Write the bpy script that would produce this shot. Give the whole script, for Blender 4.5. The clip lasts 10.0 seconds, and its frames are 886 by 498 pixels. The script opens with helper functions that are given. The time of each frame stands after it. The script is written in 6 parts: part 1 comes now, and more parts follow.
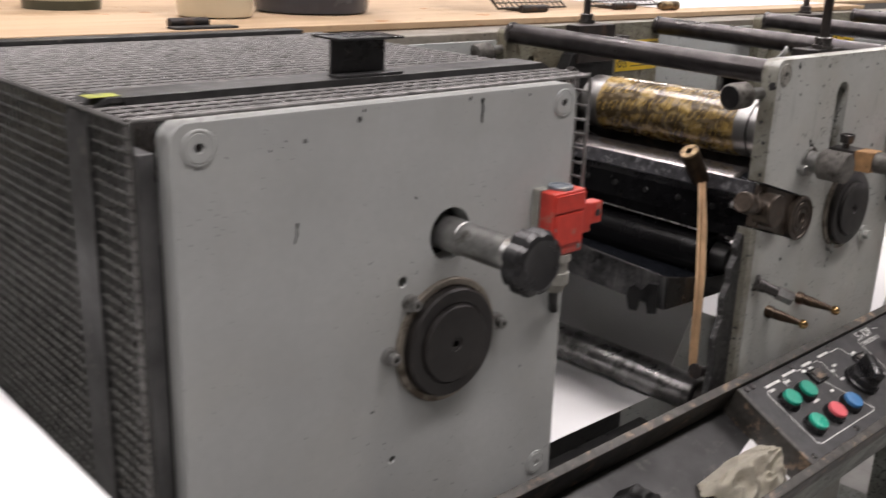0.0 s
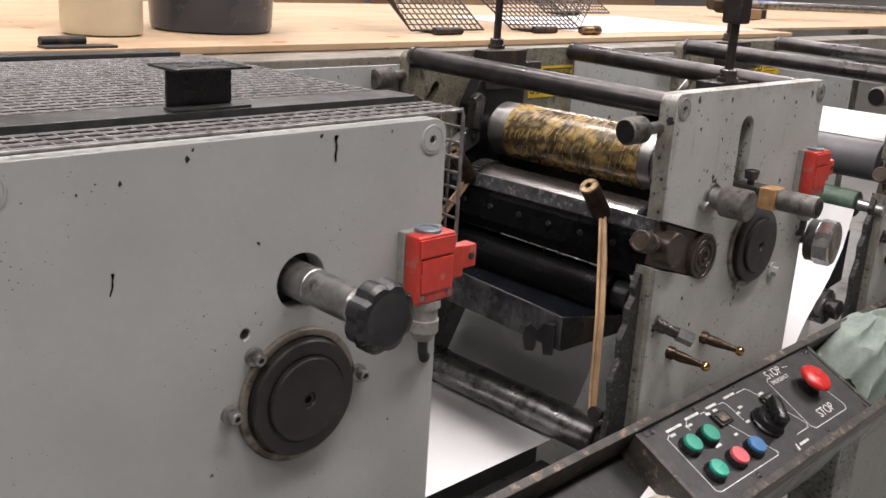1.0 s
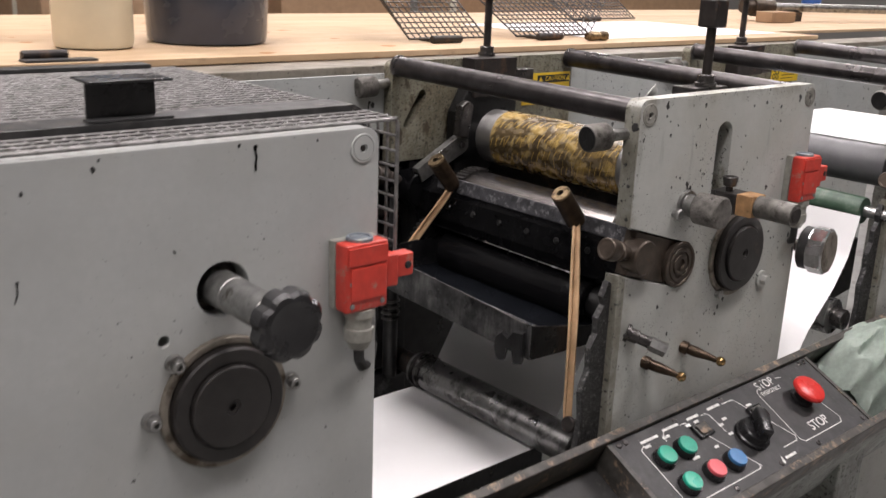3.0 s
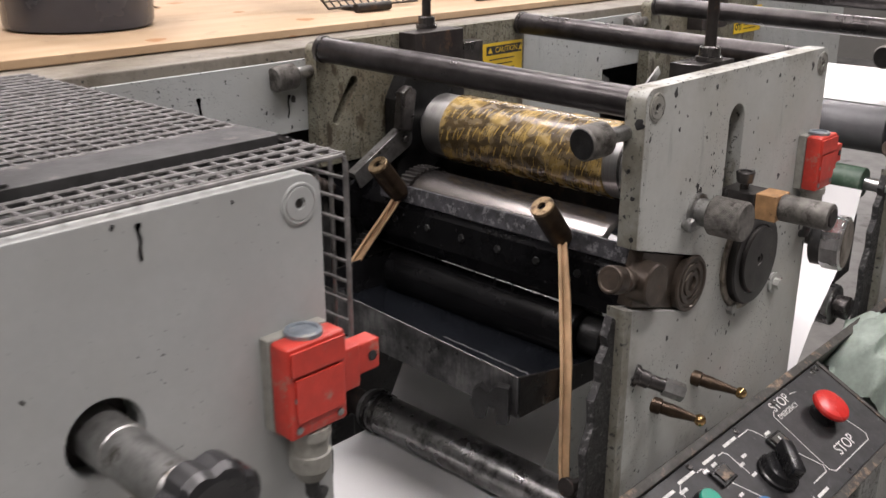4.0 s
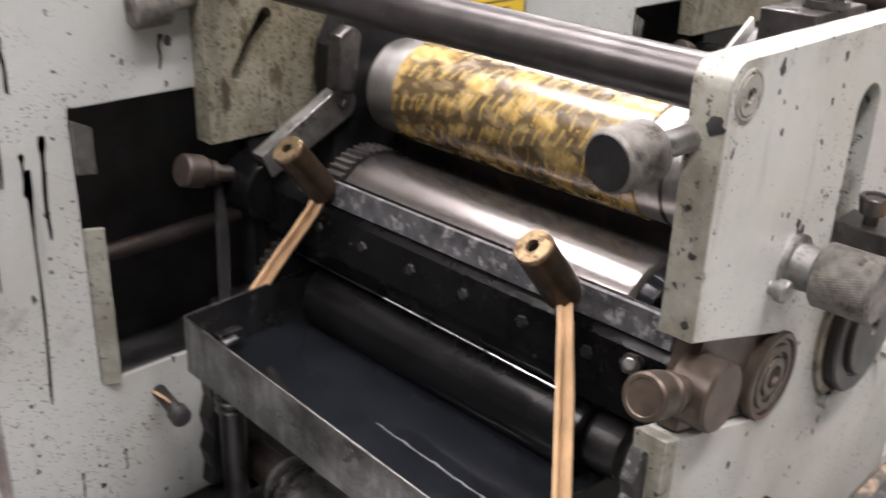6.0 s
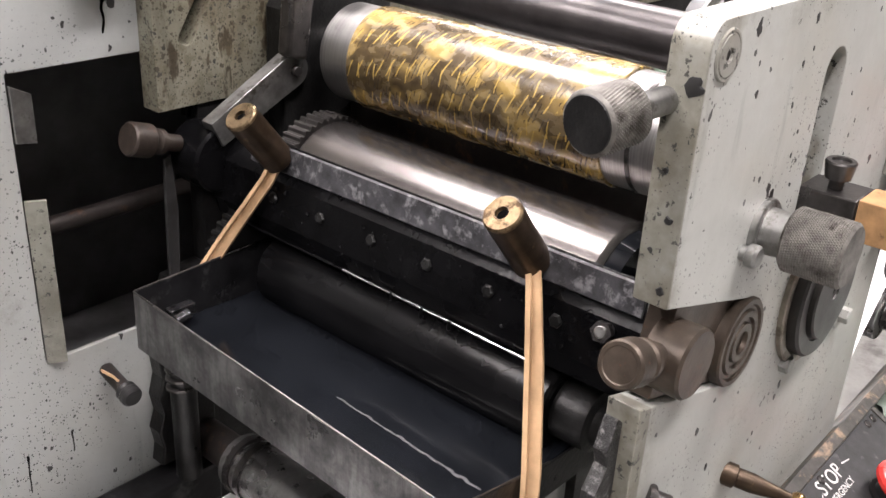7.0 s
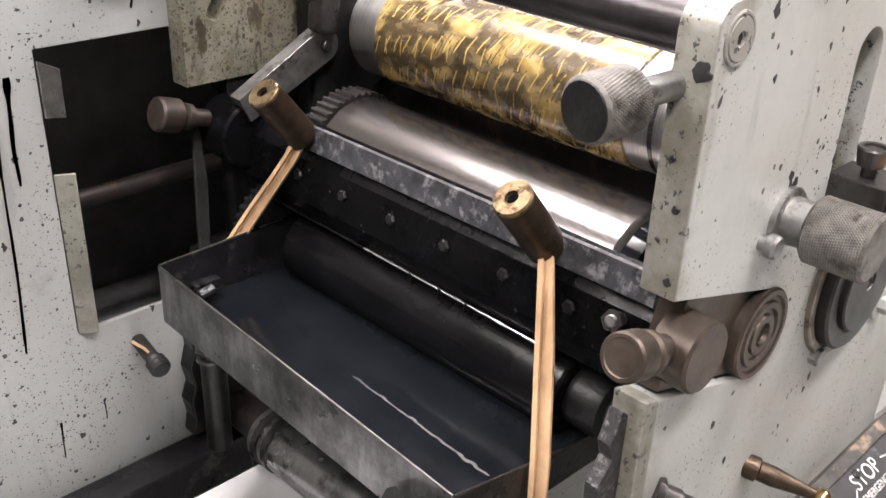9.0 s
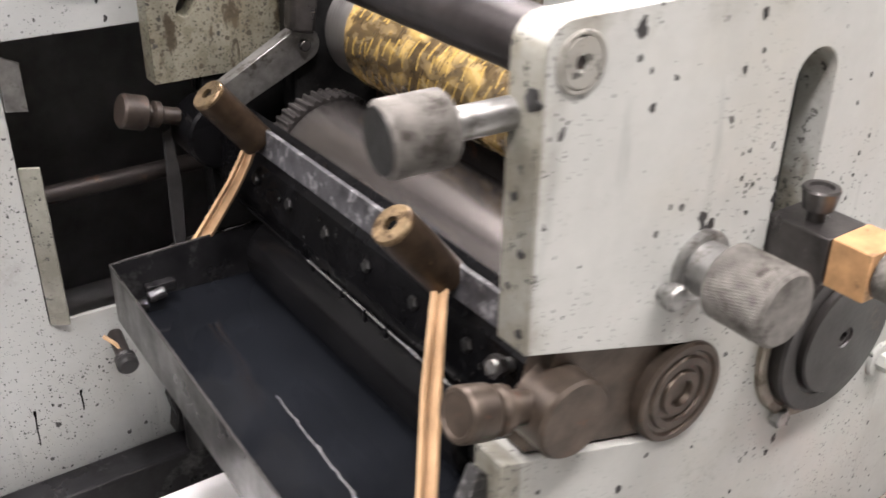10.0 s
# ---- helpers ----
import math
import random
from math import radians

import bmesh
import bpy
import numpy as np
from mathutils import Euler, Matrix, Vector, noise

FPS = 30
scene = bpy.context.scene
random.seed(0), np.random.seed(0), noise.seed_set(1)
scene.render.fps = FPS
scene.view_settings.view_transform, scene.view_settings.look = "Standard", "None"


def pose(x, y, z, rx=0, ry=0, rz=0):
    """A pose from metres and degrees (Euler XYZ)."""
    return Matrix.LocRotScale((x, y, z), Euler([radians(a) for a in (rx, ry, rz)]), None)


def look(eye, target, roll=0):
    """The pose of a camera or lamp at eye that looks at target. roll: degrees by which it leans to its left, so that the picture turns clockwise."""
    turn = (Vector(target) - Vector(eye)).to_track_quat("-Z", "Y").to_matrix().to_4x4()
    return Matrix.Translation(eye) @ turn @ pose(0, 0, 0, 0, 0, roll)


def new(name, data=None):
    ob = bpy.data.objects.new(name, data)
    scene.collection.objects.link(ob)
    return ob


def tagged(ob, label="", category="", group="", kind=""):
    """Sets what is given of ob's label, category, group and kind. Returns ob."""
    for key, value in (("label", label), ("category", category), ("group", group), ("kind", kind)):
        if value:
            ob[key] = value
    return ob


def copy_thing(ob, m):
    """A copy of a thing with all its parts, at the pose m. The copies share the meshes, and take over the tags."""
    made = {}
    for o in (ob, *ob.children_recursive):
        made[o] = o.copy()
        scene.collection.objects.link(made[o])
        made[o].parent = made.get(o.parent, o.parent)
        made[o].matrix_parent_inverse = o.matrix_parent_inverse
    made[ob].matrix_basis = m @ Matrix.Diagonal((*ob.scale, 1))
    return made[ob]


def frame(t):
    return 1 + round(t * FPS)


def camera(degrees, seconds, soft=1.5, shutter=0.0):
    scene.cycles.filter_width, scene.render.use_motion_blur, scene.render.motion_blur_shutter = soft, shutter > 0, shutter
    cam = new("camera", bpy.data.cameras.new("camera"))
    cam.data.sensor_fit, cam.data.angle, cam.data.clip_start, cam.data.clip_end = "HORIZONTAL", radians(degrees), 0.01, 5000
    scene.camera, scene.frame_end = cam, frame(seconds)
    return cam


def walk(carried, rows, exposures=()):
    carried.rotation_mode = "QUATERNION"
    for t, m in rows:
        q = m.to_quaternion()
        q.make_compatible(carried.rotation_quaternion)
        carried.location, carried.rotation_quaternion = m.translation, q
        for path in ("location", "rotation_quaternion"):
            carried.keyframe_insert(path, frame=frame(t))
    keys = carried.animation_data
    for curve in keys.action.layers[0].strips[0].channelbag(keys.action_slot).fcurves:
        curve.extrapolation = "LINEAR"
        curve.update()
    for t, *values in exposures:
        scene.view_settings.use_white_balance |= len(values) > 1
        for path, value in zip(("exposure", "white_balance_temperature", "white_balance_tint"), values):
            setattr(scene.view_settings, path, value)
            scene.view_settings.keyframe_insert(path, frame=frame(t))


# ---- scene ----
cam = camera(49.4, 10.0, 1.5, 0.5)
PATH = [
    (0, (-0.932, -0.507, 1.368), (0.363, 0.891, 0.76), 2.0),
    (0.5, (-0.867, -0.497, 1.37), (0.492, 0.845, 0.776), 3.3),
    (1, (-0.839, -0.514, 1.379), (0.526, 0.829, 0.801), 3.4),
    (1.5, (-0.834, -0.535, 1.379), (0.501, 0.841, 0.809), 2.8),
    (2, (-0.825, -0.565, 1.376), (0.505, 0.814, 0.801), 3.2),
    (2.5, (-0.801, -0.602, 1.376), (0.51, 0.799, 0.812), 3.8),
    (2.7, (-0.79, -0.61, 1.378), (0.464, 0.842, 0.812), 2.9),
    (3.8, (-0.664, -0.407, 1.397), (0.704, 0.908, 0.764), -0.5),
    (4, (-0.635, -0.387, 1.394), (0.736, 0.907, 0.724), -0.0),
    (4.5, (-0.519, -0.351, 1.392), (0.752, 1.025, 0.692), 0.0),
    (5, (-0.42, -0.31, 1.388), (0.676, 1.189, 0.645), -0.1),
    (5.5, (-0.378, -0.223, 1.356), (0.774, 1.206, 0.563), -1.1),
    (6, (-0.357, -0.185, 1.348), (0.959, 1.084, 0.538), 2.0),
    (6.2, (-0.353, -0.176, 1.349), (0.994, 1.032, 0.498), 2.6),
    (7.3, (-0.36, -0.166, 1.334), (1.034, 0.986, 0.48), 3.3),
    (7.5, (-0.36, -0.166, 1.333), (1.015, 0.995, 0.461), 2.9),
    (8, (-0.362, -0.168, 1.334), (0.971, 1.027, 0.442), 2.1),
    (8.5, (-0.355, -0.17, 1.336), (0.972, 1.026, 0.436), 2.4),
    (9, (-0.331, -0.181, 1.343), (0.943, 1.059, 0.427), 2.3),
    (9.5, (-0.285, -0.196, 1.345), (0.882, 1.132, 0.41), 1.8),
    (10, (-0.203, -0.231, 1.345), (0.815, 1.207, 0.398), 0.8),
]
EXPOSURES = [(0, -0.76), (1, -0.57), (2.7, -0.57), (3.8, -0.63), (4.5, -0.46), (5.0, -0.22), (5.5, 0.13), (6.2, 0.43), (7.5, 0.48), (8.5, 0.60), (9.5, 0.65), (10, 0.70)]
walk(cam, [(t, look(eye, target, roll)) for t, eye, target, roll in PATH], EXPOSURES)

# ---- light ----
world = bpy.data.worlds.new("hall_air")
scene.world = world
world.use_nodes = True
world.node_tree.nodes["Background"].inputs[0].default_value = (0.9, 0.95, 1.0, 1)
world.node_tree.nodes["Background"].inputs[1].default_value = 0.05


def ceiling_lamp(x, y, sx, sy, power):
    lamp = bpy.data.lights.new("fluorescent_light", "AREA")
    lamp.shape, lamp.size, lamp.size_y, lamp.energy = "RECTANGLE", sx, sy, power * 1.18
    lamp.color = (1.0, 0.912, 0.928)
    ob = new("fluorescent_light", lamp)
    ob.matrix_world = pose(x, y, 3.70)
    return ob


LAMP_ROWS = [(-2.4, -0.9), (0.0, -0.9), (2.4, -0.9), (-2.4, 1.7), (0.05, 1.72), (-0.35, 0.55), (2.4, 1.7), (4.8, 1.7), (4.8, 4.0), (2.0, 4.0)]
for lx, ly in LAMP_ROWS:
    over_press = abs(lx) < 0.4 and ly > 0
    ceiling_lamp(lx, ly, 0.9 if over_press else 1.6, 0.32, 44 if over_press else 60)

# ---- materials ----


class Nodes:
    """A small builder for node materials in object space, metres."""

    def __init__(self, name, rough=0.5, metal=0.0, spec=0.5):
        self.mat = bpy.data.materials.new(name)
        self.mat.use_nodes = True
        self.tree = self.mat.node_tree
        self.out = self.tree.nodes["Principled BSDF"]
        self.out.inputs["Roughness"].default_value = rough
        self.out.inputs["Metallic"].default_value = metal
        self.out.inputs["Specular IOR Level"].default_value = spec
        self.coord = self.tree.nodes.new("ShaderNodeTexCoord").outputs["Object"]

    def node(self, kind, **values):
        n = self.tree.nodes.new(kind)
        for k, v in values.items():
            n.inputs[k.replace("_", " ")].default_value = v
        return n

    def link(self, a, b):
        self.tree.links.new(a, b)

    def noise(self, scale, detail=4.0, rough=0.6, stretch=None, vector=None):
        n = self.node("ShaderNodeTexNoise", Scale=scale, Detail=detail, Roughness=rough)
        v = vector or self.coord
        if stretch:
            m = self.node("ShaderNodeMapping")
            m.inputs["Scale"].default_value = stretch
            self.link(v, m.inputs[0])
            v = m.outputs[0]
        self.link(v, n.inputs["Vector"])
        return n.outputs["Fac"]

    def ramp(self, fac, lo, hi, a=0.0, b=1.0):
        n = self.node("ShaderNodeMapRange")
        n.inputs["From Min"].default_value, n.inputs["From Max"].default_value = lo, hi
        n.inputs["To Min"].default_value, n.inputs["To Max"].default_value = a, b
        self.link(fac, n.inputs["Value"])
        return n.outputs[0]

    def math(self, op, a, b=None):
        n = self.tree.nodes.new("ShaderNodeMath")
        n.operation = op
        for k, v in enumerate((a, b)):
            if v is None:
                continue
            if isinstance(v, (int, float)):
                n.inputs[k].default_value = v
            else:
                self.link(v, n.inputs[k])
        return n.outputs[0]

    def mix(self, fac, a, b):
        n = self.tree.nodes.new("ShaderNodeMix")
        n.data_type = "RGBA"
        for sock, v in ((n.inputs[0], fac), (n.inputs[6], a), (n.inputs[7], b)):
            if isinstance(v, (tuple, list)):
                sock.default_value = (*v, 1)
            elif isinstance(v, (int, float)):
                sock.default_value = v
            else:
                self.link(v, sock)
        return n.outputs[2]

    def spots(self, scale, size, keep=0.5, stretch=None):
        """Scattered round specks: 1 inside a speck."""
        n = self.node("ShaderNodeTexVoronoi", Scale=scale, Randomness=1.0)
        v = self.coord
        wob = self.node("ShaderNodeVectorMath")
        wob.operation = "MULTIPLY_ADD"
        nz = self.node("ShaderNodeTexNoise", Scale=scale * 2.5, Detail=2.0)
        self.link(v, nz.inputs["Vector"])
        self.link(nz.outputs["Color"], wob.inputs[0])
        wob.inputs[1].default_value = (0.5 / scale,) * 3
        self.link(v, wob.inputs[2])
        v = wob.outputs[0]
        if stretch:
            m = self.node("ShaderNodeMapping")
            m.inputs["Scale"].default_value = stretch
            self.link(v, m.inputs[0])
            v = m.outputs[0]
        self.link(v, n.inputs["Vector"])
        sep = self.tree.nodes.new("ShaderNodeSeparateColor")
        self.link(n.outputs["Color"], sep.inputs[0])
        lim = self.math("MULTIPLY", self.ramp(sep.outputs[0], keep, 1.0), size)
        return self.math("LESS_THAN", n.outputs["Distance"], lim)

    def done(self, colour, rough=None, bump=None, height=0.0004):
        if isinstance(colour, tuple):
            self.out.inputs["Base Color"].default_value = (*colour, 1)
        else:
            self.link(colour, self.out.inputs["Base Color"])
        if rough is not None:
            self.link(rough, self.out.inputs["Roughness"])
        if bump is not None:
            n = self.node("ShaderNodeBump", Strength=0.6, Distance=height)
            self.link(bump, n.inputs["Height"])
            self.link(n.outputs[0], self.out.inputs["Normal"])
        return self.mat


def plain(name, colour, rough=0.5, metal=0.0, vary=0.25, scale=60, bump=0.0002, dirt=None, dirt_scale=25, dirt_at=0.55, spec=0.5):
    m = Nodes(name, rough, metal, spec)
    n = m.noise(scale)
    dark = tuple(c * (1 - vary) for c in colour)
    light = tuple(min(1, c * (1 + vary)) for c in colour)
    c = m.mix(m.ramp(n, 0.3, 0.7), dark, light)
    if dirt:
        d = m.ramp(m.noise(dirt_scale, 6.0, 0.7), dirt_at, dirt_at + 0.12)
        c = m.mix(d, c, dirt)
    r = m.ramp(m.noise(scale * 0.4, 5.0), 0.3, 0.7, max(0.03, rough - 0.1), min(1, rough + 0.1))
    return m.done(c, r, m.noise(scale * 6, 3.0), bump)


def painted(name, base, specks=0.3, chips=0.62, grime=(0.12, 0.11, 0.08), grime_at=0.6, streaks=0.62, drips=0.0, worn=(), blots=0.0, bare=None, stain=0.35):
    """Worn machine paint with ink specks, chips down to dark metal, stains and oily grime."""
    m = Nodes(name, 0.42)
    c = m.mix(m.ramp(m.noise(9, 5.0), 0.35, 0.7), tuple(v * 0.9 for v in base), tuple(v * 1.06 for v in base))
    warm = (base[0] * 0.86, base[1] * 0.80, base[2] * 0.70)
    c = m.mix(m.ramp(m.noise(6.5, 6.0, 0.65), 0.45, 0.68, 0.0, stain * 1.6), c, warm)
    c = m.mix(m.ramp(m.noise(17, 6.0, 0.7, (1.0, 1.0, 0.55)), 0.5, 0.72, 0.0, stain), c, tuple(v * 0.72 for v in base))
    c = m.mix(m.ramp(m.noise(130, 3.0), 0.3, 0.8, 0.0, 0.35), c, tuple(v * 0.8 for v in base))
    g = m.ramp(m.noise(14, 8.0, 0.75), grime_at, grime_at + 0.16, 0.0, 0.6)
    c = m.mix(g, c, grime)
    st = m.ramp(m.noise(60, 5.0, 0.6, (1.0, 1.0, 0.12)), streaks, streaks + 0.1, 0.0, 0.45)
    c = m.mix(st, c, tuple(v * 0.55 for v in base))
    wear = m.noise(140, 5.0, 0.7)
    sep = m.tree.nodes.new("ShaderNodeSeparateXYZ")
    m.link(m.coord, sep.inputs[0])
    # Lays the given tone unevenly over faces at the plate's low-x edge.
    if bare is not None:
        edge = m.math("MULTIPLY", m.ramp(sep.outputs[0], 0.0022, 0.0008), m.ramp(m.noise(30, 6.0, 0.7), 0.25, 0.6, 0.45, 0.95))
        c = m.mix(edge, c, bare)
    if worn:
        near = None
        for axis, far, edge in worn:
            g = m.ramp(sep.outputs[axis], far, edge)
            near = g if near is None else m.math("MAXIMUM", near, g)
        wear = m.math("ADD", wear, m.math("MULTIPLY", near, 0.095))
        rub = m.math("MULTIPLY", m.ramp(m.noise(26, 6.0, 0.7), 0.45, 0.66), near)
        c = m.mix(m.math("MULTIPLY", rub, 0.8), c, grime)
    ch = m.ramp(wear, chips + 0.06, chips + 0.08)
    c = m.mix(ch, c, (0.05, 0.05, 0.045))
    crowd = m.ramp(m.noise(11, 3.0), 0.42, 0.62)
    for scale, size, keep in ((150, 0.26, 1.0 - 0.5 * specks), (380, 0.34, 1.0 - 0.85 * specks), (640, 0.36, 1.0 - 0.7 * specks)):
        c = m.mix(m.math("MULTIPLY", m.spots(scale, size, keep), crowd if scale > 200 else 0.9), c, (0.022, 0.022, 0.022))
    if blots:
        c = m.mix(m.spots(62, 0.17, 1.0 - blots, (1.0, 1.0, 0.6)), c, (0.03, 0.03, 0.03))
    if drips:
        for scale, size, keep, tone in ((190, 0.40, 0.45, (0.035, 0.03, 0.02)), (330, 0.44, 0.25, (0.06, 0.05, 0.035)), (520, 0.46, 0.3, (0.05, 0.042, 0.03))):
            c = m.mix(m.math("MULTIPLY", m.spots(scale, size, keep), 0.75), c, tone)
        d = m.ramp(m.noise(70, 6.0, 0.65, (1.0, 1.0, 0.30)), 0.56, 0.61)
        c = m.mix(m.math("MULTIPLY", d, drips), c, (0.045, 0.034, 0.02))
        d = m.ramp(m.noise(75, 7.0, 0.75), 0.52, 0.6)
        c = m.mix(m.math("MULTIPLY", d, drips * 0.55), c, (0.10, 0.085, 0.05))
    r = m.ramp(m.noise(20, 5.0), 0.3, 0.7, 0.32, 0.6)
    return m.done(c, r, m.noise(420, 3.0), 0.00012)


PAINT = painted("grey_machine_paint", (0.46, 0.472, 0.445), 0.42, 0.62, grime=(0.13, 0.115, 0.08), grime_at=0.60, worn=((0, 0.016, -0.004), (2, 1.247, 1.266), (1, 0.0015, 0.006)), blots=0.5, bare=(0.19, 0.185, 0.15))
PAINT_BOLT = painted("grimy_screw_paint", (0.30, 0.295, 0.265), 0.5, 0.52, grime=(0.07, 0.06, 0.045), grime_at=0.42)
PAINT_CLEAN = painted("smooth_grey_machine_paint", (0.43, 0.445, 0.435), 0.05, 0.72, grime_at=0.68, streaks=0.74, stain=0.16)
PAINT_WALL = painted("pale_grey_splashed_paint", (0.405, 0.425, 0.415), 0.55, 0.68, grime=(0.16, 0.15, 0.12), grime_at=0.60, blots=0.7, stain=0.3)
PAINT_FLANGE = painted("worn_olive_sheet_edge", (0.27, 0.275, 0.24), 0.5, 0.56, grime=(0.09, 0.085, 0.06), grime_at=0.45)
PAINT_MOTTLED = painted("olive_stained_paint", (0.235, 0.23, 0.178), 0.85, 0.56, grime=(0.12, 0.095, 0.055), grime_at=0.46, streaks=0.5, drips=0.9)
PAINT_RAIL = painted("dirty_cream_paint", (0.255, 0.235, 0.20), 0.45, 0.57, grime=(0.09, 0.075, 0.05), grime_at=0.47, stain=0.6)
PAINT_DESK = painted("worn_green_grey_paint", (0.27, 0.29, 0.27), 0.2, 0.5, grime=(0.06, 0.05, 0.04), grime_at=0.45)
BLACK_WORN = plain("worn_black_paint", (0.014, 0.014, 0.014), 0.45, 0, 0.4, 45, dirt=(0.05, 0.048, 0.042), dirt_scale=55, dirt_at=0.58)
RIM_WORN = plain("rubbed_black_edge", (0.055, 0.052, 0.047), 0.45, 0.2, 0.5, 70, dirt=(0.30, 0.215, 0.15), dirt_scale=55, dirt_at=0.55)
PANEL_BLACK = plain("black_panel_plate", (0.028, 0.028, 0.029), 0.45, 0, 0.35, 80, dirt=(0.10, 0.10, 0.10), dirt_scale=90, dirt_at=0.62)
STEEL = plain("dull_steel", (0.33, 0.33, 0.32), 0.38, 0.9, 0.3, 90, dirt=(0.10, 0.09, 0.075), dirt_scale=60)
GRIP_STEEL = plain("speckled_grey_grip_steel", (0.15, 0.143, 0.13), 0.52, 0.4, 0.4, 120, dirt=(0.045, 0.04, 0.033), dirt_scale=75, dirt_at=0.52)
STEEL_DARK = plain("dark_oily_steel", (0.085, 0.08, 0.078), 0.3, 0.75, 0.35, 60, dirt=(0.25, 0.23, 0.2), dirt_scale=120, dirt_at=0.66)
STEEL_BROWN = plain("brown_oiled_steel", (0.076, 0.060, 0.047), 0.40, 0.6, 0.4, 70, dirt=(0.17, 0.07, 0.04), dirt_scale=110, dirt_at=0.62)
# Darker brown for the rear arm's screw and knob.
KNOB_DARK = plain("dark_brown_steel", (0.045, 0.036, 0.030), 0.48, 0.4, 0.5, 90, dirt=(0.13, 0.05, 0.03), dirt_scale=110, dirt_at=0.60)
TUBE_DARK = plain("dark_blued_tube", (0.06, 0.055, 0.055), 0.33, 0.7, 0.4, 40, dirt=(0.22, 0.2, 0.18), dirt_scale=160, dirt_at=0.68)
RUST = plain("black_burnt_steel", (0.035, 0.03, 0.028), 0.5, 0.5, 0.4, 60, dirt=(0.12, 0.07, 0.045), dirt_scale=40, dirt_at=0.56)
DISC_BLACK = plain("greasy_black_disc", (0.020, 0.018, 0.017), 0.42, 0.1, 0.3, 60, dirt=(0.10, 0.07, 0.05), dirt_scale=22, dirt_at=0.62)
FLANGE = plain("greasy_tan_steel", (0.24, 0.215, 0.18), 0.42, 0.5, 0.3, 70, dirt=(0.08, 0.06, 0.04), dirt_scale=30, dirt_at=0.5)
BLUE_LABEL = plain("blue_paper_label", (0.03, 0.16, 0.36), 0.5, 0, 0.1, 50)
INK = plain("wet_black_ink", (0.007, 0.008, 0.010), 0.07, 0, 0.3, 14, 0.00002, spec=0.22)
INK_ROLL = plain("ink_coated_roller", (0.006, 0.006, 0.0065), 0.20, 0, 0.3, 30, 0.00005, spec=0.2)
# Pale tone for the glint on the wet, inky blade edge.
EDGE_GLINT = plain("edge_glint_steel", (0.52, 0.52, 0.52), 0.22, 0.9, 0.15, 60, 0.00005)
BORE = plain("unlit_bore", (0.004, 0.004, 0.004), 0.9, 0, 0.2, 60, spec=0.0)
INK_DULL = plain("drying_black_ink", (0.004, 0.004, 0.0045), 0.26, 0, 0.5, 40, 0.0004, dirt=(0.016, 0.016, 0.018), dirt_scale=70, dirt_at=0.66, spec=0.12)
WET_STEEL = plain("wet_inky_steel", (0.10, 0.10, 0.105), 0.14, 0.8, 0.5, 120, 0.0006, dirt=(0.01, 0.01, 0.01), dirt_scale=120, dirt_at=0.46)
CRUST = plain("crusted_dry_ink", (0.020, 0.020, 0.020), 0.5, 0, 0.6, 200, 0.0016, dirt=(0.17, 0.17, 0.165), dirt_scale=240, dirt_at=0.54)
CASE_DARK = plain("dark_gear_case_paint", (0.14, 0.14, 0.14), 0.6, 0, 0.4, 20)
IDLER_STEEL = plain("grey_worn_roller_steel", (0.30, 0.297, 0.293), 0.30, 0.85, 0.25, 45, dirt=(0.10, 0.098, 0.095), dirt_scale=28, dirt_at=0.50)
INK_FILM = plain("inked_black_steel", (0.011, 0.011, 0.011), 0.34, 0, 0.6, 60, 0.0006, dirt=(0.05, 0.05, 0.05), dirt_scale=90, dirt_at=0.64, spec=0.3)
TRAY_BLACK = plain("ink_stained_tray_steel", (0.022, 0.022, 0.024), 0.33, 0.4, 0.5, 35, 0.0003, dirt=(0.10, 0.10, 0.10), dirt_scale=30, dirt_at=0.56)
def wiped_steel():
    m = Nodes("wiped_tray_steel", 0.36, 0.55)
    c = m.mix(m.ramp(m.noise(16, 6.0, 0.7), 0.42, 0.66), (0.034, 0.034, 0.035), (0.22, 0.22, 0.217))
    c = m.mix(m.ramp(m.noise(120, 5.0, 0.65, (1.0, 1.0, 0.14)), 0.45, 0.65, 0, 0.7), c, (0.03, 0.03, 0.031))
    c = m.mix(m.spots(210, 0.3, 0.55), c, (0.012, 0.012, 0.013))
    return m.done(c, m.ramp(m.noise(40, 5.0), 0.3, 0.7, 0.24, 0.45), m.noise(200, 4.0), 0.0002)


TRAY_GREY = wiped_steel()
BEAM_STEEL = plain("stained_blade_steel", (0.055, 0.055, 0.06), 0.45, 0.2, 0.6, 90, 0.0003, dirt=(0.24, 0.24, 0.25), dirt_scale=100, dirt_at=0.53)
BRASS = plain("tarnished_brass", (0.30, 0.22, 0.13), 0.36, 0.85, 0.4, 90, dirt=(0.07, 0.045, 0.025), dirt_scale=70, dirt_at=0.48)
BRASS_DARK = plain("dark_oiled_brass", (0.065, 0.045, 0.03), 0.36, 0.75, 0.45, 60, dirt=(0.22, 0.15, 0.08), dirt_scale=70, dirt_at=0.63)
BRASS_BRIGHT = plain("rubbed_brass", (0.40, 0.26, 0.12), 0.26, 0.95, 0.3, 120, dirt=(0.12, 0.08, 0.04), dirt_scale=90, dirt_at=0.58)
BRONZE_BLOCK = plain("bronze_block_faces", (0.46, 0.27, 0.13), 0.45, 0.3, 0.3, 80, dirt=(0.10, 0.06, 0.035), dirt_scale=70, dirt_at=0.56)
RUBBER = plain("black_rubber", (0.02, 0.02, 0.02), 0.5, 0, 0.3, 60, dirt=(0.07, 0.065, 0.06), dirt_scale=60, dirt_at=0.6)
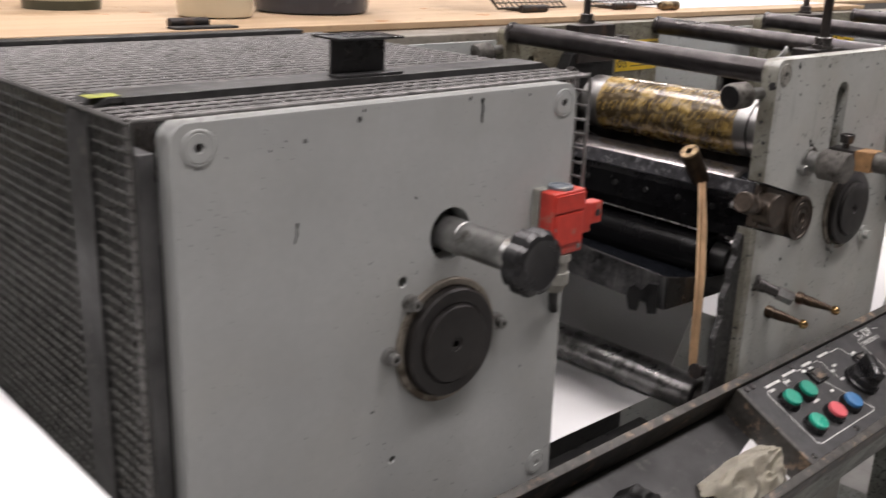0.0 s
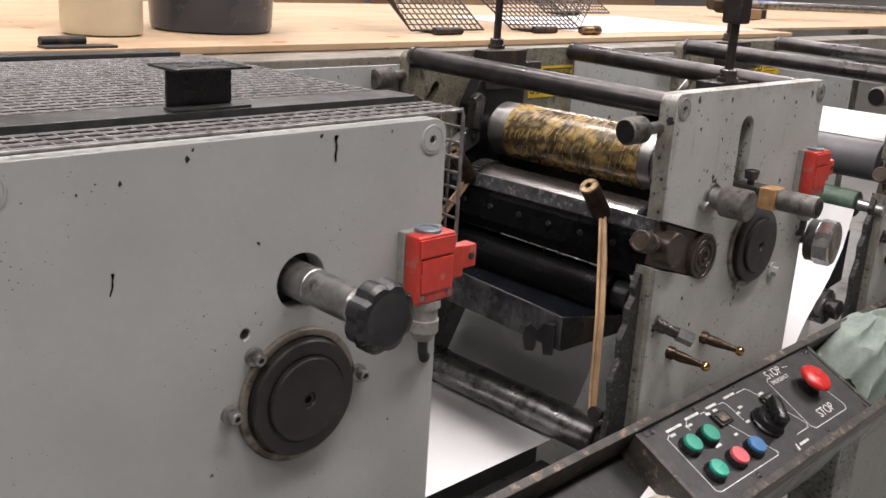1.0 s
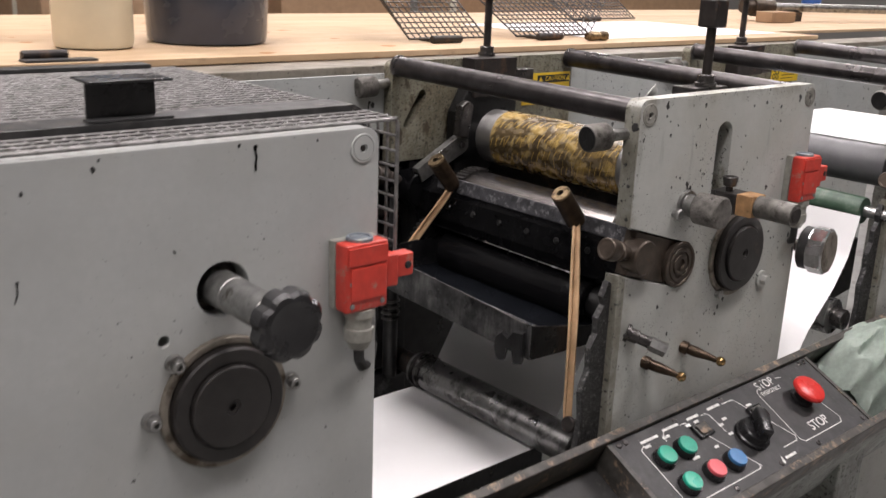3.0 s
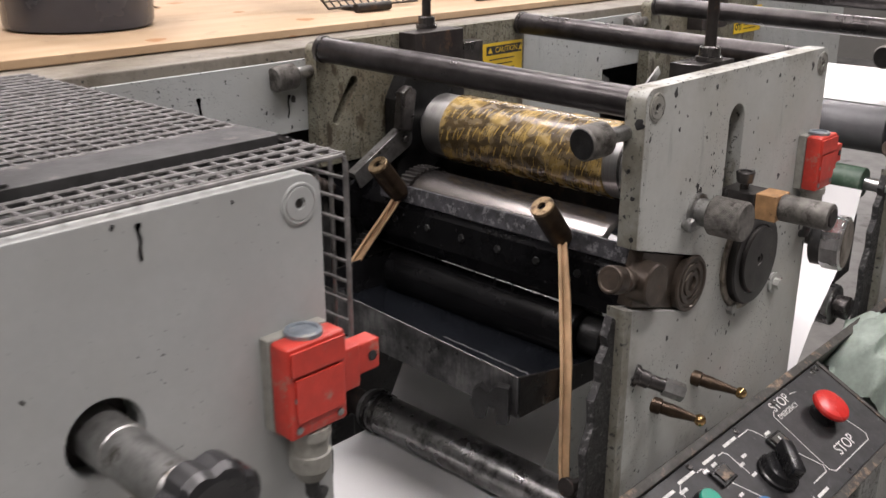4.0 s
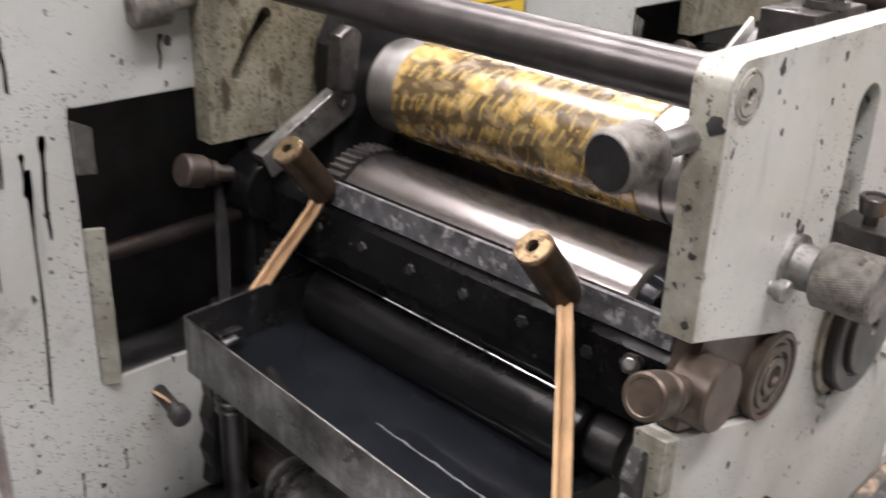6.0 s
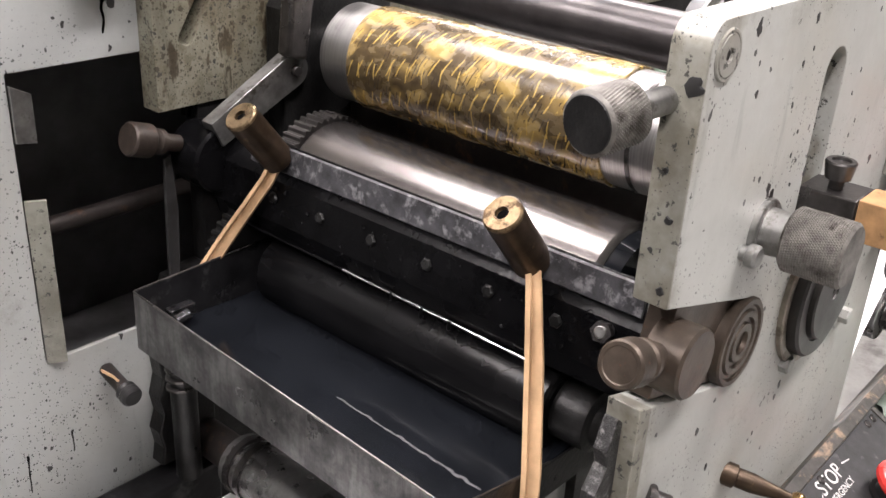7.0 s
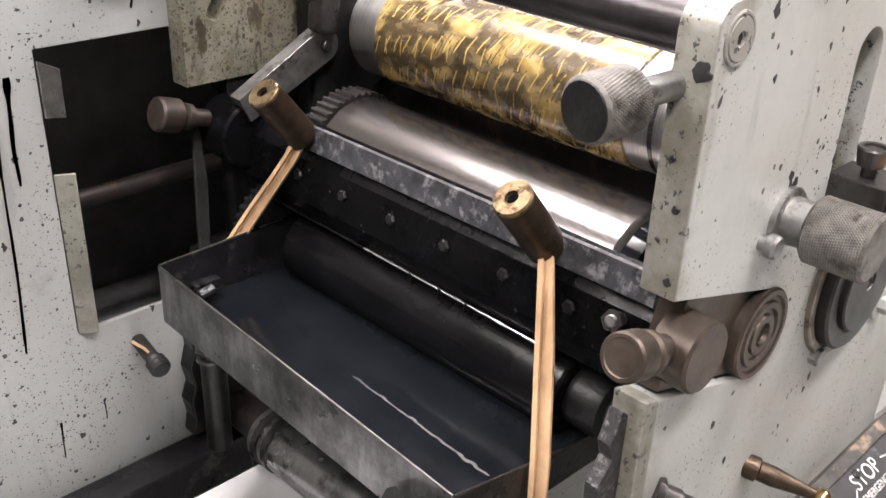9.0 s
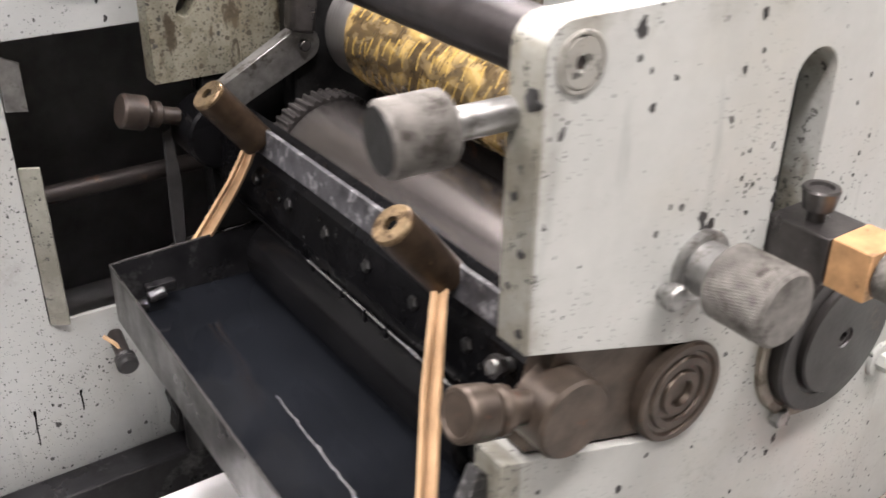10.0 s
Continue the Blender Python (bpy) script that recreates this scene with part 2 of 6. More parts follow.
PLASTIC_BLACK = plain("black_plastic", (0.016, 0.016, 0.017), 0.28, 0, 0.3, 80)
RED = plain("red_switch_enamel", (0.53, 0.045, 0.03), 0.42, 0, 0.2, 60, dirt=(0.40, 0.17, 0.13), dirt_scale=80, dirt_at=0.57)
RED_KNOB = plain("red_button_plastic", (0.62, 0.035, 0.03), 0.3, 0, 0.12, 60)
GREY_CAST = plain("grey_cast_zinc", (0.34, 0.335, 0.30), 0.5, 0.3, 0.25, 70, dirt=(0.14, 0.13, 0.11), dirt_scale=50)
PLUG_BLUE = plain("blue_grey_plug", (0.20, 0.23, 0.26), 0.45, 0.2, 0.3, 120, dirt=(0.34, 0.33, 0.30), dirt_scale=90, dirt_at=0.52)
GREEN_BTN = plain("green_button_plastic", (0.01, 0.33, 0.22), 0.33, 0, 0.15, 60)
PINK_BTN = plain("faded_red_button_plastic", (0.65, 0.10, 0.12), 0.35, 0, 0.15, 60)
BLUE_BTN = plain("blue_button_plastic", (0.05, 0.19, 0.42), 0.35, 0, 0.15, 60)
WHITE_PRINT = plain("white_legend_paint", (0.74, 0.74, 0.72), 0.5, 0, 0.3, 120)
PAPER = plain("white_web_paper", (0.82, 0.82, 0.82), 0.55, 0, 0.02, 20, 0.00005)
RUBBER_BAND = plain("tan_rubber_band", (0.60, 0.40, 0.23), 0.5, 0, 0.18, 70, dirt=(0.3, 0.17, 0.09), dirt_scale=40, dirt_at=0.66)
GREEN_ROLL = plain("dark_green_rubber", (0.045, 0.085, 0.055), 0.38, 0, 0.2, 60, dirt=(0.10, 0.13, 0.10), dirt_scale=60)
GREY_ROLL = plain("grey_rubber_sleeve", (0.10, 0.10, 0.105), 0.42, 0, 0.15, 40)
WIRE = plain("galvanised_wire", (0.215, 0.21, 0.205), 0.45, 0.5, 0.35, 120, dirt=(0.06, 0.052, 0.045), dirt_scale=90, dirt_at=0.58)
# Darker copy of the guard wire, for its left side mesh.
WIRE_SIDE = plain("dark_side_wire", (0.085, 0.085, 0.08), 0.5, 0.4, 0.4, 120, dirt=(0.03, 0.03, 0.027), dirt_scale=90, dirt_at=0.55)
WIRE_DARK = plain("dark_lacquered_wire", (0.05, 0.045, 0.042), 0.45, 0.4, 0.3, 120)
STRAP = plain("dark_steel_strap", (0.05, 0.05, 0.05), 0.42, 0.4, 0.4, 60, dirt=(0.22, 0.2, 0.18), dirt_scale=45, dirt_at=0.6)
RAG = plain("grey_green_cotton", (0.50, 0.58, 0.52), 0.9, 0, 0.10, 160, 0.0004, dirt=(0.33, 0.38, 0.34), dirt_scale=30, dirt_at=0.60)
RAG_CREAM = plain("stained_cream_cotton", (0.58, 0.55, 0.46), 0.9, 0, 0.10, 160, 0.0004, dirt=(0.3, 0.27, 0.2), dirt_scale=40, dirt_at=0.56)
YELLOW_LABEL = plain("yellow_label_film", (0.70, 0.48, 0.03), 0.4, 0, 0.1, 60, dirt=(0.25, 0.16, 0.03), dirt_scale=60, dirt_at=0.64)
LABEL_BLACK = plain("black_label_print", (0.02, 0.02, 0.02), 0.4, 0, 0.2, 60)
JUG = plain("milky_plastic", (0.62, 0.56, 0.42), 0.35, 0, 0.06, 20, dirt=(0.05, 0.04, 0.03), dirt_scale=70, dirt_at=0.74)
BUCKET_GREY = plain("blue_grey_plastic", (0.043, 0.050, 0.070), 0.24, 0, 0.2, 15)
POT_GREEN = plain("dark_olive_pot_plastic", (0.06, 0.065, 0.045), 0.4, 0, 0.2, 30)
CARD = plain("brown_cardboard", (0.30, 0.19, 0.11), 0.75, 0, 0.12, 25)
BLUE_DRUM = plain("blue_drum_plastic", (0.02, 0.09, 0.36), 0.4, 0, 0.12, 20)
CREAM = plain("cream_enamel", (0.62, 0.60, 0.54), 0.45, 0, 0.08, 12)
# Dark tones so the added walls and ceiling reflect little fill light.
WALL_PAINT = plain("hall_wall_paint", (0.26, 0.255, 0.24), 0.8, 0, 0.08, 3)
CEIL_PAINT = plain("hall_ceiling_paint", (0.30, 0.30, 0.29), 0.85, 0, 0.06, 3)
CONCRETE = plain("dusty_concrete", (0.32, 0.32, 0.31), 0.7, 0, 0.2, 8, 0.0006, dirt=(0.16, 0.155, 0.15), dirt_scale=4)


def plywood():
    m = Nodes("plywood_sheet", 0.6)
    g = m.noise(6, 6.0, 0.6, (0.35, 3.0, 1.0))
    c = m.mix(m.ramp(g, 0.3, 0.7), (0.42, 0.29, 0.17), (0.54, 0.405, 0.265))
    c = m.mix(m.ramp(m.noise(4, 5.0), 0.48, 0.70, 0, 0.7), c, (0.36, 0.235, 0.13))
    c = m.mix(m.ramp(m.noise(22, 7.0, 0.75), 0.60, 0.70, 0, 0.55), c, (0.17, 0.12, 0.075))
    c = m.mix(m.spots(13, 0.22, 0.55), c, (0.36, 0.17, 0.06))
    return m.done(c, None, m.noise(90, 4.0, 0.6, (0.2, 1.0, 1.0)), 0.0004)


def glass_lamp():
    m = Nodes("fluorescent_diffuser", 0.4)
    m.out.inputs["Emission Color"].default_value = (1.0, 0.96, 0.9, 1)
    m.out.inputs["Emission Strength"].default_value = 9.0
    return m.done((0.9, 0.9, 0.9))


def turned(name, colour, rough, lines=0.25, grime=None, even=False):
    """Turned metal with fine rings round the y axis."""
    m = Nodes(name, rough, 0.95)
    n = m.noise(1.0, 3.0, 0.6, (8.0, 900.0, 8.0))
    c = m.mix(m.ramp(n, 0.3, 0.7), tuple(v * (1 - lines) for v in colour), colour)
    if grime:
        c = m.mix(m.ramp(m.noise(22, 6.0, 0.7), 0.5, 0.72, 0, 0.8), c, grime)
    r = m.ramp(m.noise(30, 5.0), 0.3, 0.7, rough - (0.004 if even else 0.07), rough + (0.004 if even else 0.1))
    return m.done(c, r, n, 0.0000003 if even else 0.00006)


CHROME = turned("bright_turned_steel", (0.62, 0.62, 0.62), 0.26, 0.2, (0.2, 0.19, 0.18))
JOURNAL = turned("worn_cylinder_steel", (0.46, 0.455, 0.445), 0.36, 0.3, (0.16, 0.15, 0.14))
ANILOX = turned("fine_engraved_steel", (0.20, 0.186, 0.180), 0.23, 0.03, None, True)


def printing_plate(axis_x, axis_z, radius):
    """A wrapped printing plate: ochre raised shapes, brown ink in the hollows, fine slanted gold lines."""
    m = Nodes("gold_and_brown_printing_plate", 0.25, 0.0, 0.7)
    sep = m.tree.nodes.new("ShaderNodeSeparateXYZ")
    m.link(m.coord, sep.inputs[0])
    ang = m.math("ARCTAN2", m.math("SUBTRACT", sep.outputs[0], axis_x), m.math("SUBTRACT", sep.outputs[2], axis_z))
    comb = m.tree.nodes.new("ShaderNodeCombineXYZ")
    m.link(m.math("MULTIPLY", ang, radius), comb.inputs[0])
    m.link(sep.outputs[1], comb.inputs[1])
    flat = comb.outputs[0]
    warp = m.node("ShaderNodeTexNoise", Scale=45.0, Detail=2.0)
    m.link(flat, warp.inputs["Vector"])
    add = m.node("ShaderNodeVectorMath")
    add.operation = "MULTIPLY_ADD"
    m.link(warp.outputs["Color"], add.inputs[0])
    add.inputs[1].default_value = (0.013, 0.013, 0)
    m.link(flat, add.inputs[2])
    cells = m.node("ShaderNodeTexVoronoi", Scale=1.0, Randomness=0.85)
    grid = m.node("ShaderNodeMapping")
    grid.inputs["Scale"].default_value = (62, 46, 1)
    m.link(add.outputs[0], grid.inputs[0])
    m.link(grid.outputs[0], cells.inputs["Vector"])
    pick = m.tree.nodes.new("ShaderNodeSeparateColor")
    m.link(cells.outputs["Color"], pick.inputs[0])
    limit = m.ramp(pick.outputs[0], 0.18, 0.6, 0.10, 0.62)
    shape = m.ramp(m.math("SUBTRACT", cells.outputs["Distance"], limit), 0.07, -0.22)
    fine = m.noise(1.0, 3.0, 0.5, (120, 70, 1), add.outputs[0])
    ochre = m.mix(m.ramp(fine, 0.36, 0.62), (0.28, 0.19, 0.06), (0.42, 0.30, 0.115))
    brown = m.mix(m.ramp(fine, 0.35, 0.65), (0.050, 0.035, 0.017), (0.145, 0.104, 0.048))
    c = m.mix(shape, brown, ochre)
    c = m.mix(m.ramp(m.noise(1.0, 2.0, 0.5, (36, 26, 1), flat), 0.52, 0.68, 0.0, 0.5), c, (0.085, 0.058, 0.034))
    sf = m.tree.nodes.new("ShaderNodeSeparateXYZ")
    m.link(flat, sf.inputs[0])
    wob = m.math("MULTIPLY", m.math("SUBTRACT", m.noise(1.0, 2.0, 0.5, (60, 60, 1), flat), 0.5), 0.004)

    def strokes(slant, pitch, width, seg, shift, length):
        """Short fine strokes round the roller, a little slanted and staggered."""
        s = m.math("DIVIDE", m.math("ADD", m.math("ADD", sf.outputs[1], m.math("MULTIPLY", sf.outputs[0], slant)), wob), pitch)
        line = m.math("LESS_THAN", m.math("ABSOLUTE", m.math("SUBTRACT", m.math("FRACT", s), 0.5)), width)
        q = m.math("ADD", m.math("DIVIDE", sf.outputs[0], seg), m.math("MULTIPLY", m.math("FLOOR", s), shift))
        return m.math("MULTIPLY", line, m.math("LESS_THAN", m.math("FRACT", q), length))

    patch = m.ramp(m.noise(1.0, 2.0, 0.5, (80, 55, 1), flat), 0.47, 0.50)
    dark = m.math("MULTIPLY", strokes(0.30, 0.0030, 0.16, 0.021, 0.29, 0.6), patch)
    c = m.mix(m.math("MULTIPLY", dark, 0.85), c, (0.035, 0.022, 0.012))
    gate = m.math("MULTIPLY", m.math("MAXIMUM", strokes(0.42, 0.0085, 0.065, 0.024, 0.08, 0.5), strokes(0.05, 0.0145, 0.03, 0.024, 0.08, 0.45)), m.ramp(fine, 0.32, 0.40))
    c = m.mix(gate, c, (0.50, 0.34, 0.09))
    h = m.math("ADD", m.math("MULTIPLY", shape, 0.5), m.math("SUBTRACT", gate, m.math("MULTIPLY", dark, 0.5)))
    r = m.ramp(fine, 0.3, 0.7, 0.18, 0.34)
    return m.done(c, r, h, 0.0003)


PLATE_GOLD = printing_plate(0.137, 1.164, 0.0365)
PLY = plywood()
DIFFUSER = glass_lamp()

# ---- building helpers ----


def thing(name, label, category, at=(0, 0, 0), group="", kind=""):
    ob = new(name)
    ob.location = at
    ob.empty_display_size = 0.05
    return tagged(ob, label, category, group, kind)


def finish(bm, name, material, sharp=20):
    mesh = bpy.data.meshes.new(name)
    bmesh.ops.recalc_face_normals(bm, faces=bm.faces)
    bm.to_mesh(mesh)
    bm.free()
    mesh.polygons.foreach_set("use_smooth", [True] * len(mesh.polygons))
    mesh.set_sharp_from_angle(angle=radians(sharp))
    if isinstance(material, (list, tuple)):
        for m in material:
            mesh.materials.append(m)
    else:
        mesh.materials.append(material)
    return mesh


def part(name, bm, material, parent, label="", kind=""):
    """One mesh under a thing or a part; the mesh is given in world metres."""
    ob = new(name, finish(bm, name, material))
    ob.parent = parent
    at = parent.location if parent.type == "EMPTY" else Vector((0, 0, 0))
    ob.matrix_parent_inverse = Matrix.Translation(-Vector(at))
    return tagged(ob, label, "", "", kind)


def single(name, bm, material, label, category, group="", kind=""):
    ob = new(name, finish(bm, name, material))
    return tagged(ob, label, category, group, kind)


def bevel(bm, width, segments=2, angle=50, verts=None):
    edges = [e for e in bm.edges if len(e.link_faces) == 2 and e.calc_face_angle(0) > radians(angle)]
    if edges and width > 0:
        bmesh.ops.bevel(bm, geom=edges, offset=width, segments=segments, profile=0.5, affect="EDGES", clamp_overlap=True)


def join(*bms):
    """Merges several bmeshes into the first one."""
    first = bms[0]
    for b in bms[1:]:
        m = bpy.data.meshes.new("tmp")
        b.to_mesh(m)
        b.free()
        first.from_mesh(m)
        bpy.data.meshes.remove(m)
    return first


def box(x0, x1, y0, y1, z0, z1, r=0.0008, segments=2, m=None):
    bm = bmesh.new()
    bmesh.ops.create_cube(bm, size=1)
    for v in bm.verts:
        v.co = Vector((x0 + (v.co.x + 0.5) * (x1 - x0), y0 + (v.co.y + 0.5) * (y1 - y0), z0 + (v.co.z + 0.5) * (z1 - z0)))
    bevel(bm, r, segments)
    if m is not None:
        bm.transform(m)
    return bm


def axes(d):
    d = Vector(d).normalized()
    u = d.cross(Vector((0, 0, 1)))
    if u.length < 1e-4:
        u = Vector((1, 0, 0))
    u.normalize()
    return d, u, d.cross(u).normalized()


def lathe(p, direction, profile, seg=36, wobble=None):
    """Turns a profile of (distance along, radius) round the axis from p."""
    bm = bmesh.new()
    d, u, v = axes(direction)
    p = Vector(p)
    rings = []
    for n, (along, r) in enumerate(profile):
        if r <= 1e-6:
            rings.append([bm.verts.new(p + d * along)])
        else:
            ring = []
            for k in range(seg):
                a = 2 * math.pi * k / seg
                rr = r * (wobble(k, n) if wobble else 1)
                ring.append(bm.verts.new(p + d * along + (u * math.cos(a) + v * math.sin(a)) * rr))
            rings.append(ring)
    for a, b in zip(rings, rings[1:]):
        for k in range(seg):
            q = (k + 1) % seg
            if len(a) == 1 and len(b) == 1:
                continue
            if len(a) == 1:
                bm.faces.new((a[0], b[k], b[q]))
            elif len(b) == 1:
                bm.faces.new((a[k], a[q], b[0]))
            else:
                bm.faces.new((a[k], a[q], b[q], b[k]))
    for ring, first in ((rings[0], True), (rings[-1], False)):
        if len(ring) > 2:
            bm.faces.new(ring)
    return bm


def rod(p0, p1, r, seg=24, chamfer=0.0008, r1=None):
    d = Vector(p1) - Vector(p0)
    ln = d.length
    r1 = r if r1 is None else r1
    c = min(chamfer, r * 0.4)
    return lathe(p0, d, [(0, 0), (0, r - c), (c, r), (ln - c, r1), (ln, r1 - c), (ln, 0)], seg)


def sweep(points, r, seg=10, flat=None):
    """A round tube along points; flat=(width, thick) makes a strip."""
    bm = bmesh.new()
    pts = [Vector(p) for p in points]
    rings, up = [], None
    for n, p in enumerate(pts):
        t = (pts[min(n + 1, len(pts) - 1)] - pts[max(n - 1, 0)]).normalized()
        if up is None:
            up = Vector((0, 1, 0)) if abs(t.y) < 0.9 else Vector((1, 0, 0))
        side = t.cross(up).normalized()
        up = side.cross(t).normalized()
        if flat:
            w, h = flat[0] / 2, flat[1] / 2
            ring = [p + up * a * w + side * b * h for a, b in ((-1, -1), (1, -1), (1, 1), (-1, 1))]
        else:
            ring = [p + (up * math.cos(a) + side * math.sin(a)) * r for a in (2 * math.pi * k / seg for k in range(seg))]
        rings.append([bm.verts.new(q) for q in ring])
    count = len(rings[0])
    for a, b in zip(rings, rings[1:]):
        for k in range(count):
            bm.faces.new((a[k], a[(k + 1) % count], b[(k + 1) % count], b[k]))
    bm.faces.new(rings[0])
    bm.faces.new(rings[-1])
    return bm


def slab(outline, y0, y1, holes=(), r=0.0015, m=None):
    """An upright plate: an outline in (x, z) with holes, from y0 to y1."""
    bm = bmesh.new()
    for loop in (outline, *holes):
        vs = [bm.verts.new((x, y0, z)) for x, z in loop]
        for a, b in zip(vs, vs[1:] + vs[:1]):
            bm.edges.new((a, b))
    bmesh.ops.triangle_fill(bm, use_beauty=True, use_dissolve=False, edges=bm.edges[:])
    got = bmesh.ops.extrude_face_region(bm, geom=bm.faces[:])
    for v in got["geom"]:
        if isinstance(v, bmesh.types.BMVert):
            v.co.y = y1
    bmesh.ops.recalc_face_normals(bm, faces=bm.faces)
    bevel(bm, r, 2, 60)
    if m is not None:
        bm.transform(m)
    return bm


def round_rect(x0, x1, z0, z1, r, seg=5):
    out = []
    for cx, cz, a0 in ((x1 - r, z1 - r, 0), (x0 + r, z1 - r, 90), (x0 + r, z0 + r, 180), (x1 - r, z0 + r, 270)):
        for k in range(seg + 1):
            a = radians(a0 + 90 * k / seg)
            out.append((cx + r * math.cos(a), cz + r * math.sin(a)))
    return out


def ring_pts(cx, cz, r, seg=24, a0=0, a1=360):
    full = abs(a1 - a0) >= 360
    n = seg if full else seg + 1
    return [(cx + r * math.cos(radians(a0 + (a1 - a0) * k / seg)), cz + r * math.sin(radians(a0 + (a1 - a0) * k / seg))) for k in range(n)]


def words(text, size, m, material, parent, name="lettering", squeeze=1.0):
    cu = bpy.data.curves.new(name, "FONT")
    cu.body, cu.size, cu.align_x, cu.align_y = text, size, "CENTER", "CENTER"
    cu.extrude = 0.0001
    tmp = bpy.data.objects.new(name, cu)
    scene.collection.objects.link(tmp)
    dg = bpy.context.evaluated_depsgraph_get()
    mesh = bpy.data.meshes.new_from_object(tmp.evaluated_get(dg))
    bpy.data.objects.remove(tmp)
    bpy.data.curves.remove(cu)
    mesh.transform(m @ Matrix.Diagonal((squeeze, 1, 1, 1)))
    mesh.materials.clear()
    mesh.materials.append(material)
    ob = new(name, mesh)
    ob.parent = parent
    at = parent.location if parent.type == "EMPTY" else Vector((0, 0, 0))
    ob.matrix_parent_inverse = Matrix.Translation(-Vector(at))
    return ob

# ---- the hall ----
single("floor", box(-6, 9, -5, 8, -0.1, 0, 0), CONCRETE, "dusty grey concrete hall floor", "floor", kind="structure")
single("ceiling", box(-6, 9, -5, 8, 3.8, 3.9, 0), CEIL_PAINT, "added hall ceiling, toned dark to cut fill light", "ceiling", kind="structure")
for nm, b in (("wall_south", (-6, 9, -5.2, -5, 0, 3.8)), ("wall_north", (-6, 9, 8, 8.2, 0, 3.8)), ("wall_west", (-6.2, -6, -5, 8, 0, 3.8)), ("wall_east", (9, 9.2, -5, 8, 0, 3.8))):
    single(nm, box(*b, 0), WALL_PAINT, "added hall wall, toned dark to cut fill light", "wall", kind="structure")
for lx, ly in LAMP_ROWS:
    lamp = thing("ceiling_light", "white fluorescent ceiling light with lit diffuser", "ceiling light", (lx, ly, 3.75), "fluorescent ceiling lights")
    half = 0.45 if abs(lx) < 0.4 and ly > 0 else 0.80
    part("housing", box(lx - half - 0.05, lx + half + 0.05, ly - 0.2, ly + 0.2, 3.735, 3.8, 0.01), CREAM, lamp)
    part("diffuser", box(lx - half, lx + half, ly - 0.16, ly + 0.16, 3.722, 3.734, 0.004), DIFFUSER, lamp, "glowing white diffuser")

TOP, FOOT = 1.263, 0.30
THICK = 0.018
BACK = 0.388


# ---- side plates ----
def corner_bolt(x, z, y=0.0, r=0.0115):
    """A countersunk socket screw, its head just proud of the face at y."""
    bm = lathe((x, y + 0.004, z), (0, -1, 0), [(0, r), (0.0044, r), (0.0050, r - 0.0006), (0.0050, r * 0.86), (0.0046, r * 0.84), (0.0046, r * 0.80), (0.0052, r * 0.78), (0.0052, 0.0034), (0.0020, 0.0032), (0.0020, 0)], 30)
    return bm


def bearing_cap(x, z, ro, plate, name="bearing_cap", lugs=()):
    """A flanged round cap with a raised inner disc."""
    flange = lathe((x, 0.002, z), (0, -1, 0), [(0, ro), (0.0050, ro), (0.0058, ro - 0.001), (0.0058, ro * 0.9), (0.0045, ro * 0.88), (0.0045, 0)], 56)
    cap = part(name, flange, FLANGE, plate, "greasy steel bearing flange")
    disc = lathe((x, -0.001, z), (0, -1, 0), [(0, ro * 0.87), (0.008, ro * 0.87), (0.0095, ro * 0.84), (0.0095, ro * 0.66), (0.0085, ro * 0.65), (0.0085, ro * 0.63), (0.0120, ro * 0.62), (0.0130, ro * 0.60), (0.0130, 0.006), (0.0118, 0.0055), (0.0118, 0.003), (0.009, 0.0028), (0.009, 0)], 56)
    part("disc", disc, DISC_BLACK, cap, "greasy black steel disc")
    for lx, lz in lugs:
        b = lathe((lx, 0.0, lz), (0, -1, 0), [(0, 0.0068), (0.004, 0.0068), (0.0045, 0.006), (0.0045, 0.0045), (0.010, 0.0045), (0.0105, 0.004), (0.0105, 0.0022), (0.008, 0.002), (0.008, 0)], 20)
        part("bolt", b, STEEL, cap, "small steel socket bolt")
    return cap


def press_frame(plate, x0, x1):
    """The casting below the plate, down to the floor."""
    part("foot", box(x0 + 0.01, x1 - 0.01, 0.001, 0.42, 0.0, FOOT, 0.004), PAINT_DESK, plate, "grey-green cast machine base")


def blot(plate, x, z, r):
    """A small uneven drop of dried ink on the face of a plate."""
    bm = bmesh.new()
    ring = []
    for k in range(14):
        a = 2 * math.pi * k / 14
        w = r * (1 + 0.75 * noise.noise(Vector((math.cos(a) * 1.3 + x * 300, math.sin(a) * 1.3 + z * 300, 0.5))))
        ring.append((x + w * 0.8 * math.cos(a), z + w * 1.15 * math.sin(a)))
    low = [bm.verts.new((px, 0.0003, pz)) for px, pz in ring]
    top = [bm.verts.new((x + (px - x) * 0.85, -0.0003, z + (pz - z) * 0.85)) for px, pz in ring]
    for k in range(14):
        bm.faces.new((low[k], low[(k + 1) % 14], top[(k + 1) % 14], top[k]))
    bm.faces.new(top), bm.faces.new(low)
    part("ink_spot", bm, LABEL_BLACK, plate, "dried black ink spot")


